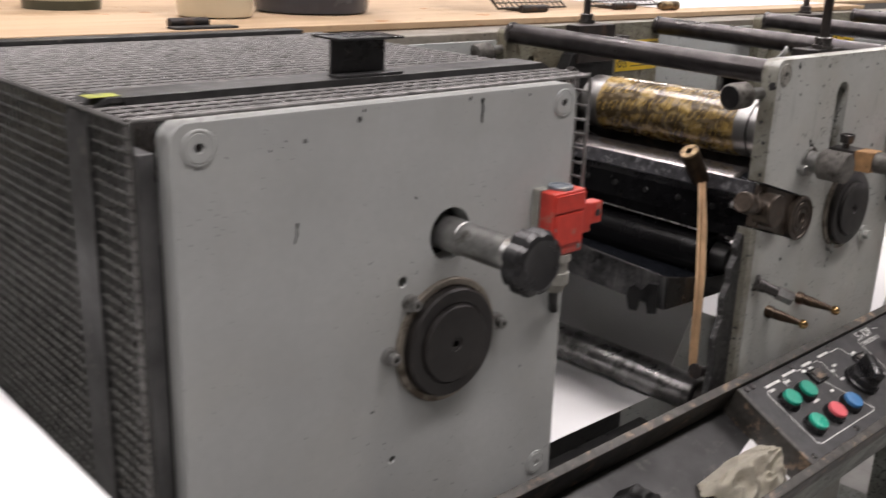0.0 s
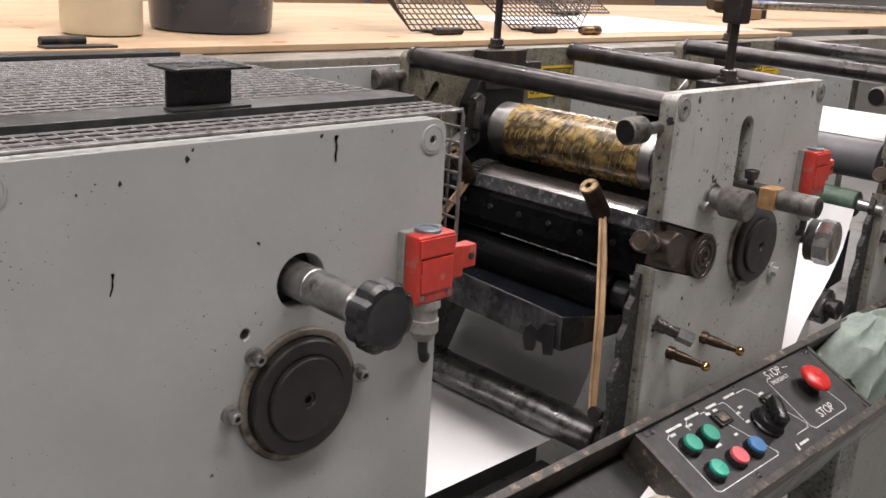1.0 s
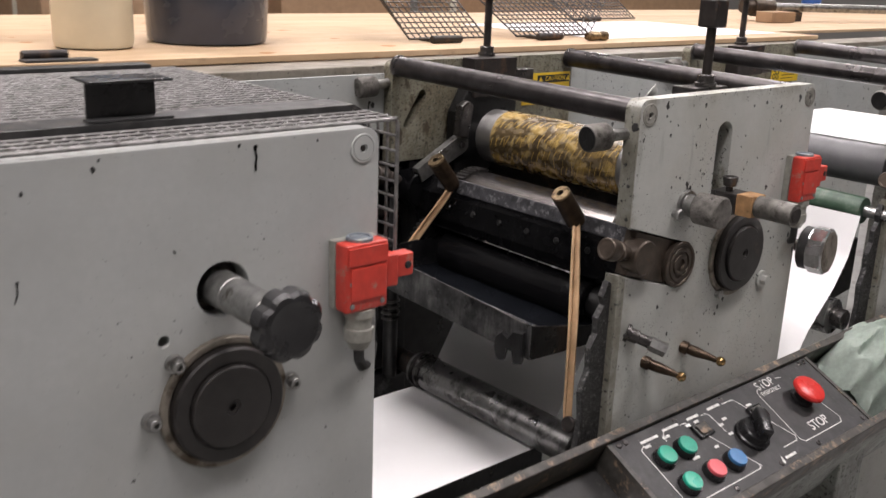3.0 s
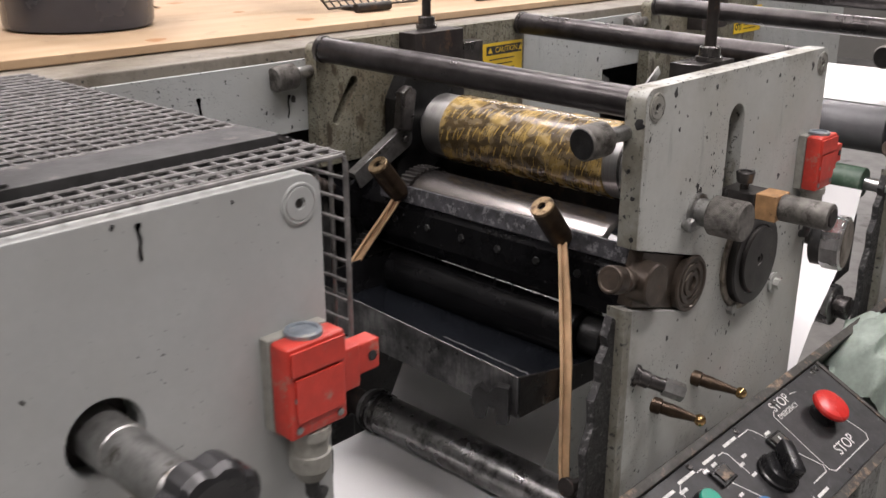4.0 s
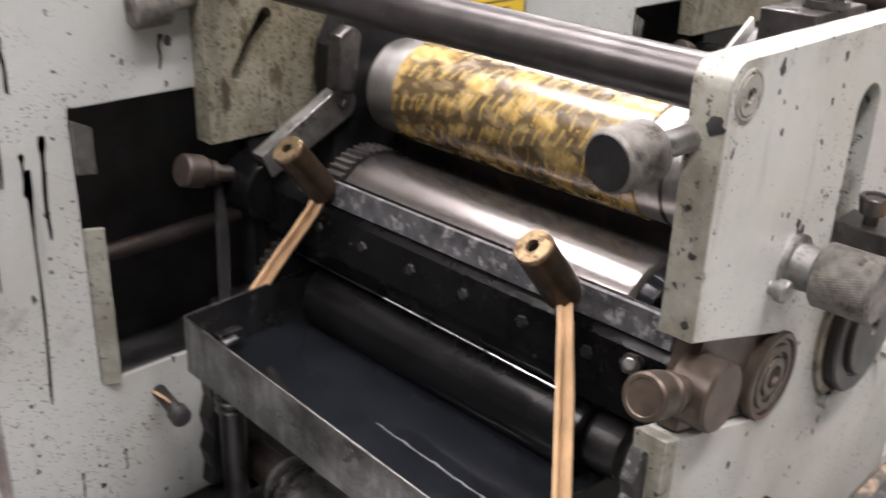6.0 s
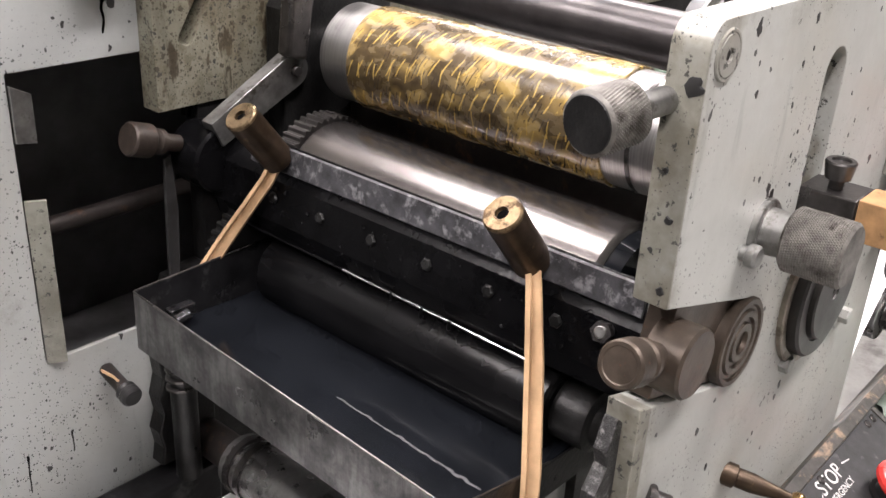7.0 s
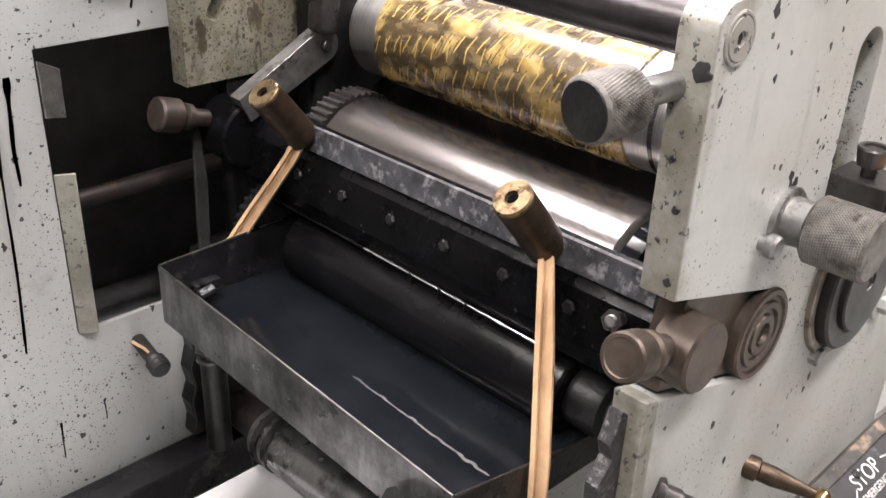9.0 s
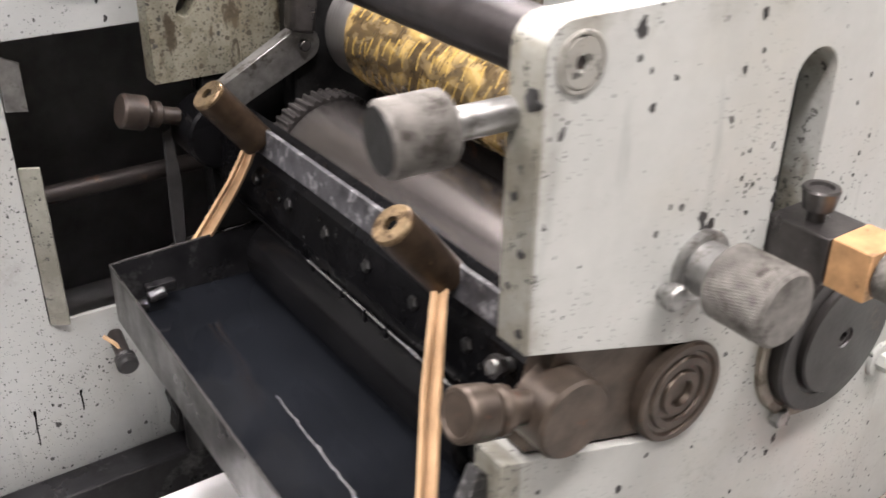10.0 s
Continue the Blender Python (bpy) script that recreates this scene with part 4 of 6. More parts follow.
anilox()
FX, FZ, FR = 0.0495, 1.0225, 0.0275
ft = thing("fountain_roller", "ink-covered black fountain roller half sunk in the tray", "roller", (FX, 0.2, FZ - FR), "press rollers")
part("roller_body", rod((FX, 0.075, FZ), (FX, 0.322, FZ), FR, 64, 0.0015), INK_ROLL, ft)
part("gear", lathe((FX, 0.346, FZ), (0, 1, 0), [(0, 0.015), (0, 0.046), (0.012, 0.046), (0.012, 0.015)], 160, lambda k, n: 1.0 if k % 4 < 2 else 0.95), INK_FILM, ft, "inky steel gear")
part("near_hub", lathe((FX, 0.03, FZ), (0, 1, 0), [(0, 0), (0, 0.014), (0.02, 0.014), (0.022, 0.019), (0.044, 0.019), (0.044, 0)], 32), INK_FILM, ft)


# Unseen roller, added dark so the gap behind the print cylinder goes black.
single("gap_filler_roller", rod((0.206, 0.026, 1.102), (0.206, 0.372, 1.102), 0.050, 56, 0.001), RUST, "dark roller added to fill the gap behind the print cylinder with shade", "roller", "press rollers")
hs = thing("shaded_recess_block", "dark block added for the shaded recess at the far end of the print cylinder", "machine part", (0.13, 0.37, 1.1))
# Added dark slab stands in for the shade of the recess here.
part("housing", slab([(0.088, 1.085), (0.20, 1.085), (0.20, 1.235), (0.150, 1.240), (0.108, 1.225), (0.090, 1.195)], 0.366, 0.3865, (), 0.002), INK_FILM, hs)
part("shield", slab([(0.082, 1.165), (0.100, 1.160), (0.108, 1.205), (0.098, 1.212), (0.086, 1.205)], 0.352, 0.3655, (), 0.003), STEEL_DARK, hs, "curved worn steel shield")

# ---- blade beam with brass handles ----
def blade_beam():
    t = thing("blade_beam", "inky black doctor blade beam with a stained steel lip", "machine part", (0.03, 0.2, 1.05))
    bm = bmesh.new()
    ends = [[bm.verts.new((x, y, z)) for x, z in [(0.0300, 1.0990), (0.0480, 1.1180), (0.0560, 1.0640), (0.0310, 1.0560), (0.0270, 1.070)]] for y in (0.022, 0.372)]
    for k in range(5):
        bm.faces.new((ends[0][k], ends[0][(k + 1) % 5], ends[1][(k + 1) % 5], ends[1][k]))
    bm.faces.new(ends[0]), bm.faces.new(ends[1])
    bevel(bm, 0.0008)
    part("beam", bm, INK_DULL, t)
    lip = bmesh.new()
    quad = [(0.0310, 1.1240), (0.0282, 1.1085), (0.0302, 1.1070), (0.0340, 1.1240)]
    ends = [[lip.verts.new((x, y, z)) for x, z in quad] for y in (0.026, 0.330)]
    for k in range(4):
        lip.faces.new((ends[0][k], ends[0][(k + 1) % 4], ends[1][(k + 1) % 4], ends[1][k]))
    lip.faces.new(ends[0]), lip.faces.new(ends[1])
    bevel(lip, 0.0003)
    part("blade_lip", lip, BEAM_STEEL, t, "stained steel lip strip")
    for k in range(6):
        y = 0.075 + k * 0.0465
        part("clamp_screw", lathe((0.032, y, 1.0860), (-0.97, 0, 0.25), [(0, 0), (0, 0.0042), (0.0045, 0.0042), (0.0055, 0.003), (0.0055, 0)], 6), INK_FILM, t)
    drops = bmesh.new()
    rng = random.Random(4)
    for k in range(34):
        q = rng.random()
        y = 0.035 + 0.325 * rng.random()
        spot = Vector((0.0268 + (0.031 - 0.027) * q * 0.4, y, 1.068 + 0.028 * q))
        bead = bmesh.ops.create_icosphere(drops, subdivisions=2, radius=0.0006 + 0.0011 * rng.random() ** 2)["verts"]
        bmesh.ops.scale(drops, vec=(0.7, 1.0, 1.3), verts=bead)
        bmesh.ops.translate(drops, vec=spot, verts=bead)
    # The pale rod is the edge's glint put into colour; inky beyond it.
    part("edge_glint", rod((0.0287, 0.086, 1.0550), (0.0287, 0.240, 1.0572), 0.0009, 12, 0.0003), EDGE_GLINT, t, "pale rod standing for the glint on the wet blade edge")
    part("inky_edge", rod((0.0287, 0.2405, 1.0572), (0.0287, 0.355, 1.0580), 0.0010, 12, 0.0003), INK_DULL, t)
    for y, ln in ((0.148, 0.007), (0.170, 0.008), (0.196, 0.005), (0.232, 0.004)):
        part("ink_drip", lathe((0.0278, y, 1.0575), (0, 0, -1), [(0, 0.0008), (ln * 0.5, 0.0011), (ln * 0.85, 0.0014), (ln, 0.0006), (ln, 0)], 12), INK_DULL, t, "hanging drip of black ink")
    part("ink_drops", drops, WET_STEEL, t, "wet beads of black ink", "stuff")
    for y in (0.095, 0.302):
        base = Vector((0.029, y - 0.001, 1.1150))
        tip = Vector((-0.001, y, 1.1520))
        d = tip - base
        ln = d.length
        h = part("brass_handle", lathe(base, d, [(0, 0), (0, 0.0100), (0.001, 0.0109), (ln - 0.003, 0.0109), (ln - 0.003, 0)], 32), BRASS_DARK, t, "dark tarnished brass handle")
        part("end_face", lathe(base, d, [(ln - 0.0029, 0), (ln - 0.0029, 0.0109), (ln - 0.0012, 0.0109), (ln, 0.0100), (ln, 0.0038), (ln - 0.0025, 0.0036), (ln - 0.0025, 0)], 32), BRASS, h, "rubbed brass end with a hole")
        part("bore", rod(base + d * 0.90, base + d * 0.962, 0.0036, 20), BORE, h)
        part("stud", rod(base - d * 0.10, base + d * 0.02, 0.0045, 20), STEEL_DARK, h)
    return t


blade_beam()


# ---- rubber bands ----
def band(points, width, label):
    return single("rubber_band", sweep(points, 0, flat=(width, 0.0018)), RUBBER_BAND, label, "rubber band", "rubber bands")


band([(0.0235, 0.0895, 1.1165), (0.0185, 0.0840, 1.106), (0.0065, 0.0700, 1.071), (-0.0043, 0.0575, 1.0143), (-0.0088, 0.0530, 0.957), (-0.0120, 0.0497, 0.917), (-0.0140, 0.0470, 0.902)], 0.0085, "wide tan rubber band stretched down from a brass handle")
band([(0.0205, 0.0905, 1.1165), (0.0150, 0.0850, 1.106), (0.0020, 0.0725, 1.071), (-0.0093, 0.0600, 1.0143), (-0.0133, 0.0553, 0.957), (-0.0160, 0.052, 0.917), (-0.0175, 0.049, 0.902)], 0.003, "thin tan rubber band beside the wide one")
band([(0.0235, 0.296, 1.1165), (0.0215, 0.303, 1.103), (0.019, 0.318, 1.082), (0.012, 0.332, 1.058), (0.002, 0.342, 1.036), (-0.03, 0.346, 1.0), (-0.050, 0.345, 0.981)], 0.0085, "wide tan rubber band hooked to the far handle")
band([(0.0205, 0.298, 1.1180), (0.0175, 0.305, 1.104), (0.0145, 0.320, 1.083), (0.007, 0.334, 1.060), (-0.003, 0.344, 1.038), (-0.034, 0.349, 1.002), (-0.052, 0.348, 0.984)], 0.003, "thin tan rubber band at the far handle")
foot = thing("band_peg", "black steel peg that holds the rubber bands", "peg", (0.0, 0.04, 0.89))
part("peg", rod((-0.020, 0.040, 0.905), (0.02, 0.040, 0.893), 0.006, 16), RUST, foot)
part("peg_head", rod((-0.024, 0.040, 0.906), (-0.019, 0.040, 0.9048), 0.009, 16), RUST, foot)


# ---- ink tray ----
def ink_tray():
    t = thing("ink_tray", "black steel ink tray full of wet black ink", "ink tray", (0, 0.2, 0.985))
    xl, xr, y0, y1 = -0.066, 0.084, 0.064, 0.336
    zr = lambda y: 1.022 + (y - y0) / (y1 - y0) * 0.016

    def wall(pts, th, nm, mat, label=""):
        bm = bmesh.new()
        a = [bm.verts.new(p) for p in pts]
        n = (Vector(pts[1]) - Vector(pts[0])).cross(Vector(pts[2]) - Vector(pts[0])).normalized() * th
        b = [bm.verts.new(Vector(p) + n) for p in pts]
        k = len(pts)
        bm.faces.new(a), bm.faces.new(b)
        for i in range(k):
            bm.faces.new((a[i], a[(i + 1) % k], b[(i + 1) % k], b[i]))
        bmesh.ops.recalc_face_normals(bm, faces=bm.faces)
        bevel(bm, 0.0003, 1)
        return part(nm, bm, mat, t, label)

    wall([(xl, y0, 0.984), (xl, y1, 0.996), (xl, y1, zr(y1)), (xl, y0, zr(y0))], 0.0016, "front_wall", TRAY_GREY, "wiped grey steel tray wall")
    wall([(xl + 0.0017, y1, 0.996), (xr, y1, 0.990), (xr, y1, zr(y1) + 0.004), (xl + 0.0017, y1, zr(y1))], -0.0016, "far_wall", TRAY_BLACK)
    wall([(xl + 0.0017, y0, 0.984), (xr, y0, 0.978), (xr, y0, 0.999), (0.02, y0, 1.004), (xl + 0.0017, y0, zr(y0))], 0.0016, "near_wall", INK_FILM)
    wall([(xr + 0.0017, y0, 0.978), (xr + 0.0017, y1, 0.990), (xr + 0.0017, y1, 1.01), (xr + 0.0017, y0, 0.998)], 0.0016, "back_wall", TRAY_BLACK)
    wall([(xl + 0.0018, y0 + 0.0018, 0.985), (xr, y0 + 0.0018, 0.979), (xr, y1 - 0.0018, 0.991), (xl + 0.0018, y1 - 0.0018, 0.997)], 0.0012, "bottom", TRAY_BLACK)
    ink = bmesh.new()
    nx, ny = 30, 40
    grid = [[ink.verts.new((xl + 0.002 + (xr - xl - 0.003) * i / nx, y0 + 0.002 + (y1 - y0 - 0.004) * j / ny, 1.0035 + 0.004 * j / ny - 0.004 * i / nx + 0.0004 * noise.noise(Vector((i * 0.3, j * 0.3, 0))))) for j in range(ny + 1)] for i in range(nx + 1)]
    for i in range(nx):
        for j in range(ny):
            ink.faces.new((grid[i][j], grid[i + 1][j], grid[i + 1][j + 1], grid[i][j + 1]))
    part("ink_pool", ink, INK, t, "wet black ink surface")
    foam = bmesh.new()
    for k in range(46):
        q = k / 45
        y = 0.190 - q * 0.110 + 0.002 * noise.noise(Vector((k * 0.7, 0, 3)))
        x = -0.0205 - 0.004 * q + 0.0016 * noise.noise(Vector((k * 0.45, 5, 0)))
        w = 0.0003 + 0.0009 * q * (0.6 + 0.4 * noise.noise(Vector((k * 1.3, 1, 0))))
        z = 1.0040 + 0.004 * (y - y0) / (y1 - y0) - 0.004 * (x - xl) / (xr - xl)
        blob = bmesh.ops.create_icosphere(foam, subdivisions=1, radius=1.0)["verts"]
        bmesh.ops.scale(foam, vec=(max(w, 0.0003), 0.0034, 0.0004), verts=blob)
        bmesh.ops.translate(foam, vec=(x, y, z), verts=blob)
    part("ink_foam", foam, plain("grey_ink_foam", (0.10, 0.10, 0.105), 0.35), t, "thin grey line of ink foam", "stuff")
    # Thin steel rods added as the wet highlight along the tray rims.
    for nm, pts in (("front_rim", [(xl + 0.0005, y0, zr(y0) + 0.0003), (xl + 0.0005, y1, zr(y1) + 0.0003)]), ("far_rim", [(xl + 0.001, y1 + 0.0006, zr(y1) + 0.0003), (xr, y1 + 0.0006, zr(y1) + 0.0043)]), ("near_rim", [(xl + 0.001, y0 - 0.0006, zr(y0) + 0.0003), (0.02, y0 - 0.0006, 1.0043)])):
        part(nm, rod(pts[0], pts[1], 0.0007, 8, 0.0002), STEEL_DARK, t, "thin rod added for the highlight along the tray rim")
    # spring clip with a wavy edge on the near end of the front wall
    clip = [(0.068, 1.016), (0.068, 0.982), (0.080, 0.979), (0.083, 0.992), (0.091, 0.993), (0.094, 0.978), (0.105, 0.976), (0.110, 0.990), (0.107, 1.002), (0.100, 1.008), (0.090, 1.004), (0.082, 1.014)]
    bm = bmesh.new()
    a = [bm.verts.new((xl - 0.004, y, z)) for y, z in clip]
    b = [bm.verts.new((xl - 0.012, y - 0.004, z)) for y, z in clip]
    bm.faces.new(a), bm.faces.new(b)
    for i in range(len(clip)):
        q = (i + 1) % len(clip)
        bm.faces.new((a[i], a[q], b[q], b[i]))
    bevel(bm, 0.001)
    part("clip", bm, INK_FILM, t, "rough black cast clip")
    part("far_clip", join(box(-0.048, -0.028, 0.322, 0.330, 1.015, 1.022, 0.001), rod((-0.050, 0.316, 1.018), (-0.038, 0.316, 1.020), 0.004, 12), rod((-0.06, 0.320, 1.012), (-0.05, 0.320, 1.012), 0.005, 12)), WET_STEEL, t, "inky wet clamp inside the far corner")
    return t


ink_tray()

# ---- lower rollers and the paper web ----
IDX, IDZ, IDR = 0.018, 0.855, 0.0225
idl = thing("idler_roller", "dark bare steel idler roller under the ink tray", "roller", (IDX, 0.2, IDZ - IDR), "press rollers")
part("roller_body", rod((IDX, 0.055, IDZ), (IDX, 0.345, IDZ), IDR, 48, 0.002), IDLER_STEEL, idl)
for cy, cr in ((0.330, 0.0248), (0.318, 0.0240)):
    part("collar", lathe((IDX, cy, IDZ), (0, 1, 0), [(0, IDR - 0.001), (0.0005, cr), (0.006, cr), (0.0065, IDR - 0.001)], 40), STEEL_DARK, idl, "dark steel roller collar")
part("near_journal", rod((IDX, 0.019, IDZ), (IDX, 0.0545, IDZ), 0.017, 32, 0.001), RUST, idl)
part("far_journal", rod((IDX, 0.3455, IDZ), (IDX, 0.40, IDZ), 0.015, 32, 0.001), RUST, idl)


def web(points, y0, y1, name, label, thick=0.0004):
    bm = bmesh.new()
    fine = []
    for (xa, za), (xb, zb) in zip(points, points[1:]):
        fine += [(xa + (xb - xa) * k / 6, za + (zb - za) * k / 6) for k in range(6)]
    fine.append(points[-1])
    rows = [[bm.verts.new((x, y, z + dz)) for x, z in fine] for y in (y0, y1) for dz in (0, thick)]
    n = len(fine)
    for k in range(n - 1):
        bm.faces.new((rows[1][k], rows[1][k + 1], rows[3][k + 1], rows[3][k]))
        bm.faces.new((rows[0][k], rows[0][k + 1], rows[2][k + 1], rows[2][k]))
        bm.faces.new((rows[0][k], rows[0][k + 1], rows[1][k + 1], rows[1][k]))
        bm.faces.new((rows[2][k], rows[2][k + 1], rows[3][k + 1], rows[3][k]))
    return single(name, bm, PAPER, label, "paper web", "paper webs")


def arc(cx, cz, r, a0, a1, n=8):
    return [(cx + r * math.cos(radians(a0 + (a1 - a0) * k / n)), cz + r * math.sin(radians(a0 + (a1 - a0) * k / n))) for k in range(n + 1)]


WEB_Y0, WEB_Y1 = 0.118, 0.340
web([(-0.60, 0.835)] + arc(IDX, IDZ, IDR + 0.0008, 268, 340) + [(0.146, 1.030)], WEB_Y0, WEB_Y1, "paper_web", "white paper web running under the idler roller")
web([(0.655, 1.1515), (0.80, 1.1535), (0.96, 1.152)], 0.022, 0.30, "paper_web", "white paper web lying over a grey roller")
web([(0.395, 0.800), (0.470, 0.905), (0.528, 0.960), (0.556, 1.000), (0.5735, 1.058)], 0.03, 0.300, "paper_web", "white paper web rising between two press units")
gr = thing("guide_roller", "dark grey rubber guide roller with a steel shaft", "roller", (0.655, 0.2, 1.09), "press rollers")
part("roller_body", rod((0.655, 0.032, 1.120), (0.655, 0.33, 1.120), 0.0305, 48, 0.001), GREY_ROLL, gr)
part("shaft", rod((0.655, 0.005, 1.120), (0.655, 0.0315, 1.120), 0.011, 24), CHROME, gr)
gn = thing("guide_roller", "dark green rubber roller on a bright steel shaft", "roller", (0.600, 0.2, 1.04), "press rollers")
part("roller_body", rod((0.596, 0.036, 1.062), (0.590, 0.33, 1.068), 0.0195, 40, 0.001), GREEN_ROLL, gn)
part("shaft", rod((0.598, -0.004, 1.060), (0.596, 0.0355, 1.062), 0.0085, 24), CHROME, gn)
cr = thing("guide_roller", "bright steel roller end low between the press units", "roller", (0.53, 0.1, 0.88), "press rollers")
part("roller_body", rod((0.540, 0.030, 0.912), (0.540, 0.20, 0.912), 0.027, 40, 0.001), CHROME, cr)
part("end_disc", rod((0.540, 0.012, 0.912), (0.540, 0.0295, 0.912), 0.015, 28, 0.001), STEEL_DARK, cr)
part("carrier", slab([(0.515, 0.93), (0.60, 0.94), (0.60, 1.02), (0.575, 1.02)], 0.04, 0.30, (), 0.001), INK_FILM, cr, "black carrier plate")

# ---- third press unit, seen past the second ----
copy_thing(FRONT_TWO, pose(0.16 + 0.605, 0.009, FOOT))
copy_thing(REAR_TWO, pose(0.16 + 0.637, BACK + 0.009, FOOT))
copy_thing(REAR_TWO, pose(0.16 - 0.672, BACK + 0.009, FOOT))


# ---- red safety switches ----
def safety_switch():
    t = thing("safety_switch", "red interlock switch with a plug key on the side plate", "switch", (-0.346, -0.012, 1.10), "safety switches")
    part("body", box(-0.366, -0.3265, -0.0235, -0.0082, 1.1265, 1.1805, 0.0022, 3), RED, t)
    part("mounting_side", box(-0.3662, -0.3263, -0.0080, 0.0, 1.1263, 1.1807, 0.001), GREY_CAST, t, "grey cast mounting base")
    part("cover_screw", lathe((-0.346, -0.012, 1.1804), (0, 0, 1), [(0, 0.0105), (0.0022, 0.0105), (0.0028, 0.0098), (0.0028, 0.0078), (0.0018, 0.0074), (0.0018, 0)], 28), PLUG_BLUE, t, "blue-grey round cover plug")
    for sx, sz in ((-0.3605, 1.132), (-0.3605, 1.150), (-0.332, 1.132), (-0.332, 1.150)):
        part("screw", lathe((sx, -0.023, sz), (0, -1, 0), [(0, 0.0022), (0.0012, 0.0022), (0.0016, 0.0016), (0.0016, 0)], 12), STEEL, t)
    part("front_plate", box(-0.362, -0.3300, -0.0248, -0.0237, 1.136, 1.162, 0.0005), RED, t)
    part("upper_head", box(-0.3645, -0.328, -0.0252, -0.0237, 1.164, 1.178, 0.0006), RED, t)
    key = part("key_head", join(box(-0.3262, -0.314, -0.021, -0.004, 1.140, 1.166, 0.0015), box(-0.3139, -0.297, -0.0185, -0.006, 1.145, 1.164, 0.0015)), RED, t, "red plug-in key head")
    part("key_hole", rod((-0.3030, -0.0182, 1.1545), (-0.3030, -0.0192, 1.1545), 0.0032, 16), PLASTIC_BLACK, key)
    gl = part("cable_gland", lathe((-0.346, -0.0125, 1.1262), (0, 0, -1), [(0, 0.0125), (0.006, 0.0125), (0.0065, 0.0105), (0.016, 0.0105), (0.0165, 0.0118), (0.026, 0.0118), (0.030, 0.009), (0.034, 0.007), (0.034, 0)], 20), GREY_CAST, t, "grey cable gland")
    part("cable", sweep([(-0.346, -0.0125, 1.094), (-0.345, -0.012, 1.082), (-0.339, -0.008, 1.073), (-0.328, 0.002, 1.068), (-0.312, 0.016, 1.067), (-0.30, 0.03, 1.07)], 0.0042, 12), RUBBER, gl, "thin black cable")
    return t


sw_one = safety_switch()
copy_thing(sw_one, pose(-0.346 + 0.655, -0.012, 1.10))
bracket = thing("chrome_knob", "bright many-sided steel knob with a grimy tan face", "knob", (0.35, -0.02, 1.04))
part("rim", lathe((0.352, -0.004, 1.058), (0.15, -1, 0), [(0, 0), (0, 0.024), (0.002, 0.0270), (0.012, 0.0270), (0.0125, 0.0260), (0.0125, 0)], 40), RUBBER, bracket, "black rubber rim")
part("grip", lathe((0.3538, -0.0166, 1.058), (0.15, -1, 0), [(0, 0), (0, 0.0285), (0.002, 0.0295), (0.019, 0.0295), (0.021, 0.0280), (0.021, 0)], 10), CHROME, bracket, "bright faceted steel grip")
part("face", lathe((0.3570, -0.0375, 1.058), (0.15, -1, 0), [(0, 0), (0, 0.0262), (0.0006, 0.0255), (0.0006, 0)], 40), FLANGE, bracket, "greasy tan face plate")
part("stem", rod((0.352, 0.010, 1.058), (0.352, -0.0039, 1.058), 0.008, 18), STEEL_DARK, bracket)


# ---- pressure posts ----
def post(x, y, z0, h, front):
    t = thing("pressure_post", "black steel pressure screw post with a square cap", "screw post", (x, y, z0), "pressure posts")
    part("rod", rod((x, y, z0), (x, y, z0 + h), 0.0052, 20), RUST, t)
    part("collar", lathe((x, y, z0 - 0.001), (0, 0, 1), [(0, 0), (0, 0.012), (0.004, 0.012), (0.0045, 0.0095), (0.012, 0.0095), (0.013, 0.0085), (0.013, 0)], 24), STEEL_DARK, t)
    part("cap", box(x - 0.0115, x + 0.0115, y - 0.0115, y + 0.0115, z0 + h, z0 + h + 0.030, 0.0025), RUST, t, "square black cap")
    if not front:
        part("block", box(x - 0.048, x + 0.030, y - 0.030, y - 0.004, z0 - 0.052, z0 - 0.0012, 0.001), RUST, t, "black steel guide block")
        part("side_block", box(x + 0.031, x + 0.064, y - 0.030, y - 0.010, z0 - 0.050, z0 - 0.018, 0.001), STEEL_DARK, t, "grey steel side block")
    else:
        part("base_block", box(x - 0.03, x + 0.03, 0.0245, y + 0.022, z0 - 0.03, z0 - 0.0012, 0.001), STEEL_DARK, t)
    return t


for dx in (0.0, 0.625):
    post(0.156 + dx, 0.034, 1.266, 0.062, True)
    post(0.163 + dx, 0.392, 1.2655, 0.075, False)


